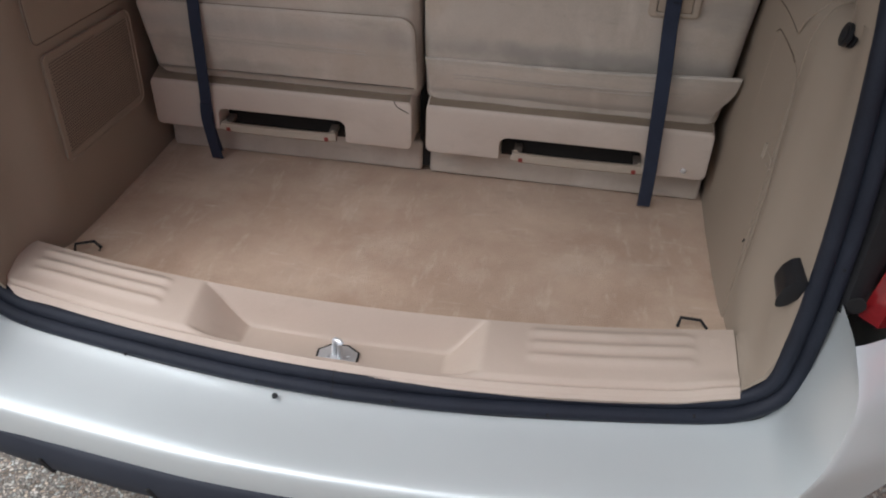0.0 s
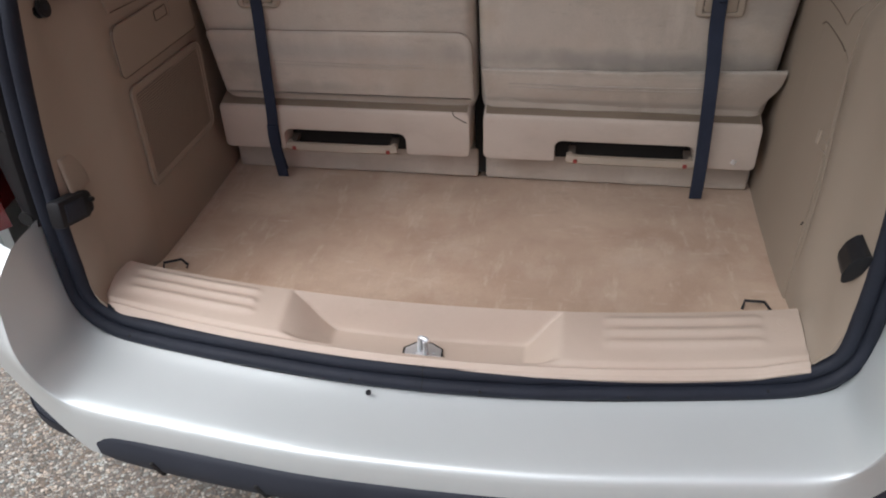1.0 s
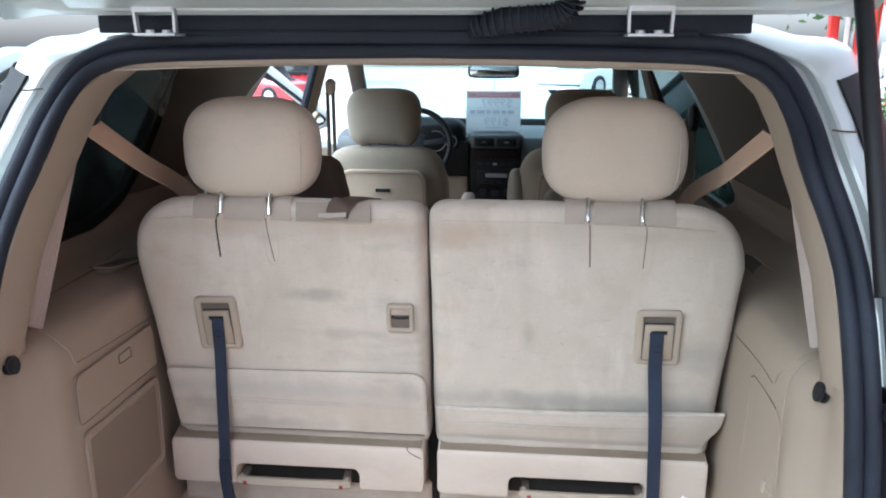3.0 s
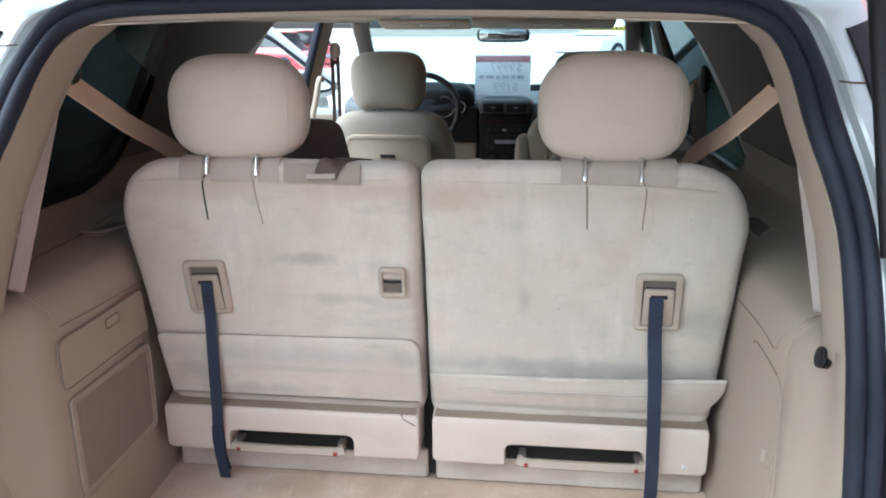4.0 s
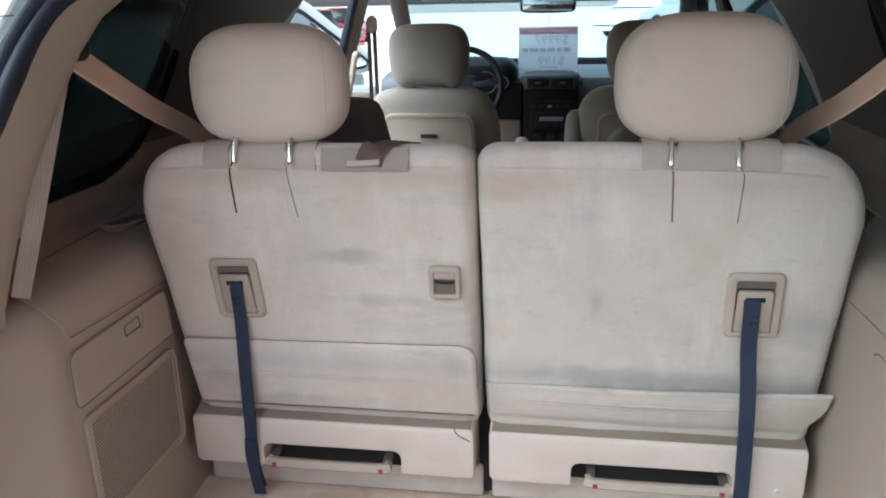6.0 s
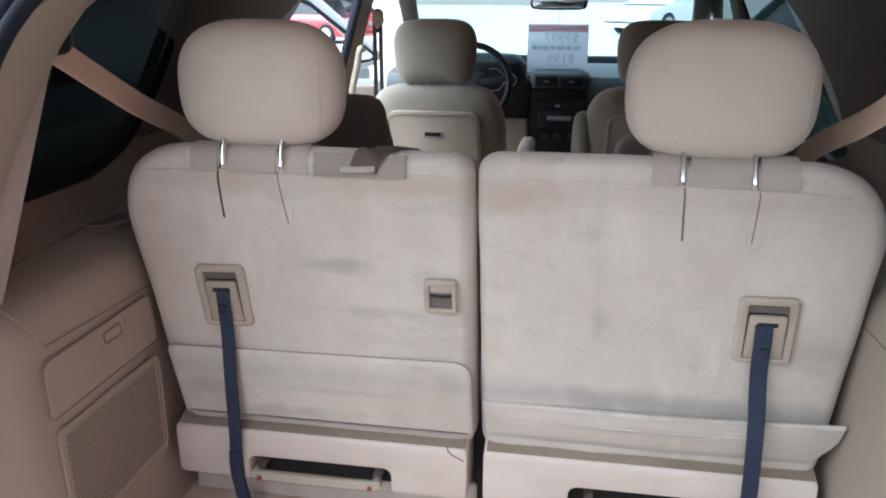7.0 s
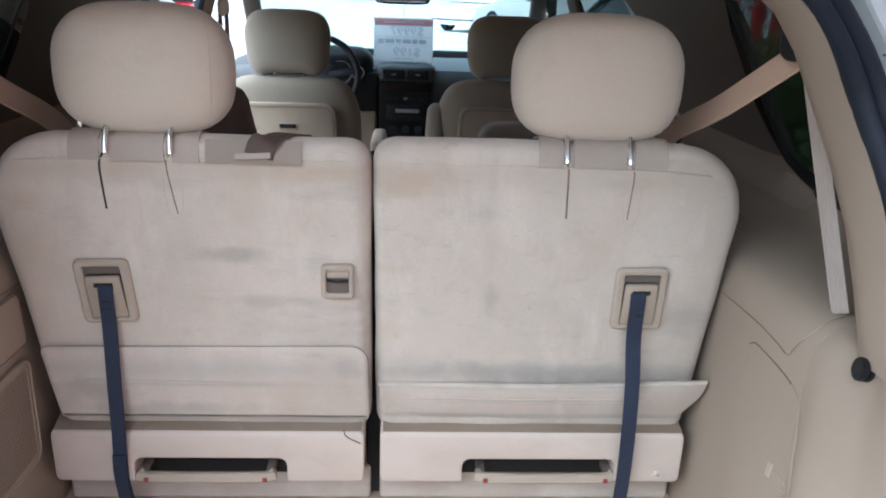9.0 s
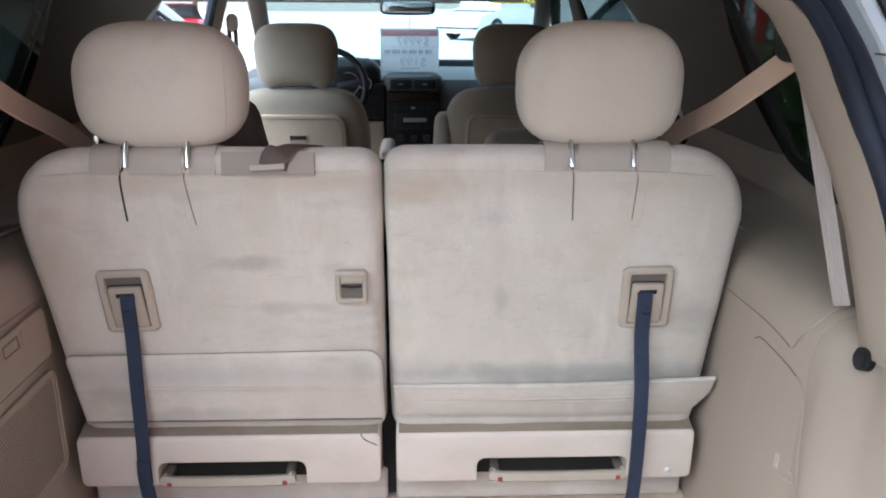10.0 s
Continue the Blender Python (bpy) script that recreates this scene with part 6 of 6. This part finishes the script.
# ---- dashboard ----
dash = part("dashboard", loft([[(x, 4.30, 1.222), (x, 3.95, 1.242 + b), (x, 3.62, 1.240 + b), (x, 3.46, 1.218 + b), (x, 3.425, 1.16), (x, 3.44, 1.03), (x, 3.50, 0.88), (x, 3.56, 0.70)] for x, b in ((-0.82, 0), (-0.6, 0.01), (-0.42, 0.03), (-0.22, 0.02), (-0.1, 0.0), (0.2, 0.0), (0.5, 0.0), (0.84, 0.0))], closed=False), DASH, van, "grey padded dashboard")
part("centre_panel", loft([[(-0.075, y, z), (-0.065, y - 0.03, z), (0.195, y - 0.03, z), (0.205, y, z)] for y, z in ((3.43, 1.172), (3.415, 1.13), (3.42, 1.0), (3.45, 0.85), (3.50, 0.68))], closed=False), BLACK, dash, "black centre stack with a wood-look strip")
part("vent_hood", join(puff(0.065, 3.46, 1.215, 0.30, 0.16, 0.075, 0.035, 0.004, 8), box(-0.068, 0.198, 3.385, 3.46, 1.165, 1.235, 0.012, 3)), DASH, dash, "grey hood round the centre vents")
part("wood_strip", box(-0.066, 0.196, 3.376, 3.40, 1.112, 1.160, 0.004), WOOD, dash, "dark wood-look strip")
for k in range(5):
    part("button", box(-0.03 + 0.042 * k, -0.008 + 0.042 * k, 3.372, 3.40, 1.078, 1.089, 0.002), RADIO if k == 2 else CLAD, dash)
for x0, x1 in ((-0.05, 0.058), (0.072, 0.18)):
    part("air_vent", box(x0, x1, 3.372, 3.41, 1.178, 1.226, 0.006), BLACK, dash)
    for k in range(5):
        part("slat", box(x0 + 0.006, x1 - 0.006, 3.366, 3.374, 1.184 + 0.0085 * k, 1.187 + 0.0085 * k, 0.0006), CLAD, dash)
    part("vent_tab", box((x0 + x1) / 2 - 0.012, (x0 + x1) / 2 + 0.012, 3.360, 3.37, 1.200, 1.206, 0.001), RADIO, dash)
part("radio", box(0.015, 0.135, 3.366, 3.40, 1.012, 1.032, 0.003), RADIO, dash)
part("radio_body", box(-0.03, 0.165, 3.38, 3.41, 0.975, 1.055, 0.004), BLACK, dash)
for k in range(4):
    part("button", box(-0.012 + 0.045 * k, 0.018 + 0.045 * k, 3.372, 3.39, 0.985, 0.995, 0.002), CLAD, dash)
for x in (0.0, 0.067, 0.134):
    part("knob", move(tube([(0, 0, 0), (0, -0.018, 0)], 0.020, 12), Matrix.Translation((x, 3.395, 0.925))), CLAD, dash)
part("console", box(-0.06, 0.18, 2.95, 3.45, 0.44, 0.70, 0.03), TRIM_SHADED, dash)
part("instrument_hood", puff(-0.36, 3.50, 1.222, 0.50, 0.24, 0.19, 0.06, 0.01, 8), BLACK, dash)
for x, r in ((-0.47, 0.035), (-0.365, 0.055), (-0.26, 0.055), (-0.175, 0.03)):
    part("gauge_ring", move(tube([(r * math.cos(a), 0, r * math.sin(a)) for a in [2 * math.pi * k / 20 for k in range(20)]], 0.003, 6, closed=True, up=(0, 1, 0)), Matrix.Translation((x, 3.376, 1.205))), RADIO, dash)
part("stalk", tube([(-0.27, 3.24, 1.20), (-0.16, 3.22, 1.235)], 0.008, 8), BLACK, dash)
part("fascia", box(-0.64, -0.078, 3.392, 3.43, 1.02, 1.205, 0.012), BLACK, dash)
part("knee_panel", box(-0.68, -0.082, 3.40, 3.47, 0.74, 1.015, 0.02), TRIM, dash, "beige lower dash panel")
wheel_m = pose(-0.352, 3.17, 1.205, 68)
part("steering_wheel", move(tube([(0.19 * math.cos(a), 0.19 * math.sin(a), 0) for a in [2 * math.pi * k / 36 for k in range(36)]], 0.016, 10, closed=True, up=(0, 0, 1)), wheel_m), BLACK, dash)
part("hub", move(puff(0, 0, -0.02, 0.15, 0.12, 0.05, 0.022, 0.004, 6), wheel_m), CLAD, dash)
for a in (10, 170, 250, 290):
    part("spoke", move(box(0.05, 0.185, -0.014, 0.014, -0.012, 0.006, 0.004), wheel_m @ Matrix.Rotation(radians(a), 4, "Z")), CLAD, dash)
part("column", move(tube([(0, 0, -0.32), (0, 0, -0.04)], 0.05, 12), wheel_m), BLACK, dash)

# sun visors folded up, and the console above the mirror
for x in (-0.34, 0.38):
    visor = part("sun_visor", move(puff(0, 0, 0, 0.46, 0.17, 0.022, 0.010, 0.002, 8), pose(x, 3.27, 1.632, -12)), HEADLINER, van, "beige sun visor folded up")
    part("label", move(box(-0.075, 0.075, -0.02, 0.02, -0.0005, 0.0005, 0.0002), pose(x + (0.05 if x < 0 else -0.10), 3.235, 1.6255, -12)), PAPER, visor, "pale warning label")
part("roof_console", move(puff(0, 0, 0, 0.30, 0.16, 0.035, 0.014, 0.002, 7), pose(0.05, 3.25, 1.640, -10)), HEADLINER, van, "beige roof console")

# mirror and the price card that hangs from it
mirror = thing("rear_view_mirror", "black interior rear-view mirror on the windscreen", "mirror", (0.04, 3.66, 1.574))
part("shell", puff(0, 0.012, 0, 0.285, 0.035, 0.072, 0.022, 0.004, 7), BLACK, mirror)
part("face", prism(roundpoly([Vector(p) for p in ((-0.132, -0.028), (0.132, -0.028), (0.132, 0.028), (-0.132, 0.028))], 0.016, 5), pose(0, -0.0095, 0), 0.004, 0.001), MIRROR, mirror)
part("stalk", tube([(0, 0.02, 0.02), (0, 0.05, 0.07)], 0.009, 8), BLACK, mirror)
card = thing("price_card", "white price card with faded print seen from behind", "sign", (0.050, 3.45, 1.357))
card.scale = (0.90, 0.92, 0.82)
part("cord", tube([(0, 0.22, 0.22), (0, 0, 0.14)], 0.002, 6), BLACK, card)
part("sheet", box(-0.165, 0.165, -0.001, 0.001, -0.142, 0.142, 0.0004), PAPER, card)
part("banner", box(-0.160, 0.160, -0.0022, -0.0012, 0.095, 0.135, 0.0002), PAPER_RED, card)
part("rule", box(-0.160, 0.160, -0.0022, -0.0012, 0.028, 0.031, 0.0002), INK, card)
part("rule", box(-0.160, 0.160, -0.0022, -0.0012, -0.022, -0.019, 0.0002), INK, card)


def lettering(text, size, x, z, parent):
    data = bpy.data.curves.new("lettering", "FONT")
    data.body, data.size, data.align_x, data.align_y = text, size, "CENTER", "CENTER"
    data.extrude = 0.0004
    tmp = new("lettering", data)
    bpy.context.view_layer.update()
    me = bpy.data.meshes.new_from_object(tmp.evaluated_get(bpy.context.evaluated_depsgraph_get()))
    bpy.data.objects.remove(tmp)
    bpy.data.curves.remove(data)
    bm = bmesh.new()
    bm.from_mesh(me)
    bpy.data.meshes.remove(me)
    move(bm, Matrix.Translation((x, -0.0022, z)) @ Matrix.Rotation(radians(90), 4, "X") @ Matrix.Diagonal((-1, 1, 1, 1)))
    return part("lettering", bm, INK, parent, smooth=False)


lettering("$9997", 0.075, 0.02, 0.062, card)
lettering("$199", 0.075, 0.02, -0.062, card)
x = -0.145
for w in (0.034, 0.05, 0.03, 0.045, 0.028, 0.04):
    part("print_bar", box(x, x + w, -0.0022, -0.0012, -0.010, 0.016, 0.0002), INK, card)
    x += w + 0.009
for z, x0, x1 in ((-0.10, -0.05, 0.06), (-0.12, -0.14, 0.13), (0.115, -0.11, 0.11)):
    part("print_bar", box(x0, x1, -0.0024, -0.0014, z - 0.004, z + 0.004, 0.0002), INK if z < 0 else PAPER, card)

# ---- outside ----
def far_ground(x, y):
    """The lot ahead rises gently away from the van, on one side."""
    return 0.012 + 0.46 * smoothstep(9, 24, y) * smoothstep(-6, 1.0, x)


def parked_car(x, y, turn, paint, label, length=4.5, h=1.42, cabin=None, base=0.0):
    car = thing("parked_car", label, "car", (x, y, base))
    car.rotation_euler = (0, 0, radians(turn))
    L = length / 2
    prof = [(-L, 0.45, 0.78), (-L + 0.1, 0.72, 0.84), (-L + 0.9, 0.86, 0.88), (-L + 1.05, 0.92, 0.88), (L - 1.25, 0.92, 0.88), (L - 1.0, 0.90, 0.88), (L - 0.1, 0.72, 0.84), (L, 0.48, 0.78)]
    rings = []
    for a, top, w in prof:
        rings.append([(-w + 0.05, a, 0.22), (-w, a, 0.40), (-w, a, top - 0.12), (-w + 0.08, a, top), (w - 0.08, a, top), (w, a, top - 0.12), (w, a, 0.40), (w - 0.05, a, 0.22)])
    part("body", loft(rings, cap=(True, True)), paint, car)
    rings = [[(-w, a, 0.88), (-w + 0.16, a + da, z), (w - 0.16, a + da, z), (w, a, 0.88)] for a, da, z, w in ((-L + 0.75, 0.35, 0.98, 0.80), (-L + 1.1, 0.25, h - 0.02, 0.80), (0.0, 0.0, h, 0.80), (L - 1.75, -0.15, h - 0.04, 0.80), (L - 1.25, -0.3, 0.98, 0.80))]
    part("cabin", loft(rings, closed=False, cap=(True, True)), cabin or TINTED, car)
    rings = [[(-w + 0.14, a, z), (0, a, z + 0.02), (w - 0.14, a, z)] for a, z, w in ((-L + 1.35, h + 0.005, 0.8), (0, h + 0.012, 0.8), (L - 1.9, h - 0.02, 0.8))]
    part("roof", solid(loft(rings, closed=False), 0.03), paint, car)
    for sx in (-0.80, 0.80):
        for sy in (-L + 0.85, L - 0.85):
            wheel_at(car, sx, sy, 0.33, 0.2)
    for sx in (-0.62, 0.62) if not cabin else ():
        part("headlight", puff(sx, -L + 0.03, 0.62, 0.30, 0.10, 0.14, 0.04, 0, 4), RADIO, car)
    return car


parked_car(-9.2, 27.0, 70, CAR_RED, "red saloon car parked across the lot")
parked_car(-9.9, 35.0, 25, CAR_RED, "red saloon car parked farther off")
parked_car(2.92, 25.54, -42, CAR_WHITE, "white panel van parked across the lot", 4.5, 2.0, CAR_WHITE, far_ground(2.92, 25.54))
parked_car(-4.6, 5.0, 8, CAR_WHITE, "white car parked beside the van")

for x, y in ((3.60, 7.5), (4.02, 7.5)):
    post = thing("red_post", "tall red painted steel post", "post", (x, y, 0), "red posts")
    part("shaft", box(-0.05, 0.05, -0.05, 0.05, 0, 3.4, 0.012), POST_RED, post)
    part("foot_plate", box(-0.11, 0.11, -0.11, 0.11, 0, 0.02, 0.004), STEEL, post)
beam = thing("red_beam", "red steel beam across the posts", "beam", (3.8, 7.5, 3.4))
part("bar", box(-0.4, 0.4, -0.06, 0.06, 0, 0.16, 0.01), POST_RED, beam)


def foliage(rng, n, size, shape):
    verts, faces = [], []
    for _ in range(n):
        c = shape(rng)
        a, b = Vector([rng.gauss(0, 1) for _ in range(3)]).normalized(), Vector([rng.gauss(0, 1) for _ in range(3)]).normalized()
        b = (b - a * a.dot(b)).normalized()
        s = size * rng.uniform(0.6, 1.3)
        k = len(verts)
        bend = a.cross(b) * s * 0.15
        verts += [c - a * s, c - b * s * 0.45 + bend, c + a * s, c + b * s * 0.45 + bend]
        faces.append((k, k + 1, k + 2, k + 3))
    me = bpy.data.meshes.new("leaves")
    me.from_pydata([tuple(v) for v in verts], [], faces)
    me.materials.append(LEAF)
    return me


def hedge_point(rng):
    y = rng.uniform(2.2, 9)
    t = rng.random() ** 0.6
    a = rng.uniform(-0.2, math.pi + 0.2)
    lump = 1 + 0.28 * noise.noise(Vector((y * 1.4, a, 3)))
    return Vector((3.4 + 0.02 * y + 0.62 * t * lump * math.cos(a), y, 0.25 + 0.95 * t * lump * max(0, math.sin(a)) + 0.2 * rng.random()))


rng = random.Random(4)
tagged(new("hedge", foliage(rng, 15000, 0.045, hedge_point)), "dense dark green hedge along the lot", "hedge", kind="stuff")


def tree(x, y, h, seed):
    r = random.Random(seed)
    t = thing("tree", "broad green tree; four of the group are added unseen", "tree", (x, y, 0), "trees")
    bms = [tube(smooth_path([(0, 0, 0), (0.08, 0, h * 0.25), (0, 0.05, h * 0.5)], 4), 0.16, 8)]
    ends = []
    for k in range(6):
        a = k * 1.05 + r.random()
        e = Vector((math.cos(a) * h * 0.22, math.sin(a) * h * 0.22, h * r.uniform(0.6, 0.85)))
        ends.append(e)
        bms.append(tube([(0, 0.03, h * 0.42), e * 0.6 + Vector((0, 0, h * 0.1)), e], 0.05, 6))
    part("trunk", join(*bms), BARK, t)
    def crown(q):
        e = q.choice(ends)
        return e + Vector((q.gauss(0, h * 0.11), q.gauss(0, h * 0.11), q.gauss(0, h * 0.09)))
    leaves = new("crown", foliage(r, 3500, 0.16, crown))
    leaves.parent = t
    return t


# first four trees are added out of view, to tint light from the left
for i, (x, y, h) in enumerate(((-17, -19, 6), (-20, -11, 6.5), (-22, -3, 6), (-13, -25, 7), (9, 22, 6.5), (13, 26, 7.5), (6, 40, 7), (16, 18, 6), (-20, 44, 8), (-13, 50, 7))):
    tree(x, y, h, i)

lot = solid(loft([[(x, y, far_ground(x, y)) for x in (-60, -30, -10, -6, -5, -4, -3, -2, -1, 0, 1, 4, 10, 30, 60)] for y in (9, 10.5, 12, 13.5, 15, 16.5, 18, 19.5, 21, 22.5, 24, 25.5, 40, 120)], closed=False), 0.012)
tagged(part("pavement", lot, CONCRETE), "pale concrete lot ahead of the van", "pavement", kind="structure")

# brick building added out of view behind the camera, to block low light
behind = thing("unseen_building", "long brown brick building added unseen behind the lot", "building", (0, -32, 0))
part("wall", box(-18, 16, -6, 0, 0, 4.6, 0.03), BRICK, behind)
part("parapet", box(-18.2, 16.2, -6.2, 0.15, 4.6, 4.9, 0.03), CLAD, behind)
for k in range(9):
    w = part("window", box(-16 + 3.6 * k, -14.2 + 3.6 * k, -0.05, 0.06, 1.0, 2.6, 0.02), CLAD, behind)
    part("pane", box(-15.9 + 3.6 * k, -14.3 + 3.6 * k, 0.065, 0.08, 1.1, 2.5, 0.005), MIRROR, w)

# long shop front beside the lot, run on unseen behind so its red bounces
shop = thing("shop_building", "long shop with red posts and windows, extended unseen with red fascia", "building", (6.6, -14.0, 0))
part("wall", box(0.35, 5.5, 0, 31, 0, 3.9, 0.02), STONE, shop)
part("plinth", box(0.0, 0.5, 0, 31, 0, 0.55, 0.02), BRICK, shop)
part("fascia", box(-0.9, 0.4, -0.3, 31.3, 2.95, 4.1, 0.03), POST_RED, shop, "added red fascia that bounces red light")
part("roof", box(-0.7, 5.8, -0.2, 31.2, 4.1, 4.3, 0.03), CLAD, shop)
for k in range(11):
    part("post", box(-0.08, 0.10, 0.1 + 3.05 * k, 0.28 + 3.05 * k, 0, 2.95, 0.012), POST_RED, shop, "red painted post")
for k in range(10):
    w = part("window", box(0.22, 0.345, 0.5 + 3.05 * k, 2.95 + 3.05 * k, 0.56, 2.8, 0.02), CLAD, shop)
    for j in range(2):
        part("pane", box(0.195, 0.215, 0.6 + 3.05 * k + 1.16 * j, 1.68 + 3.05 * k + 1.16 * j, 0.66, 2.7, 0.005), MIRROR, w)
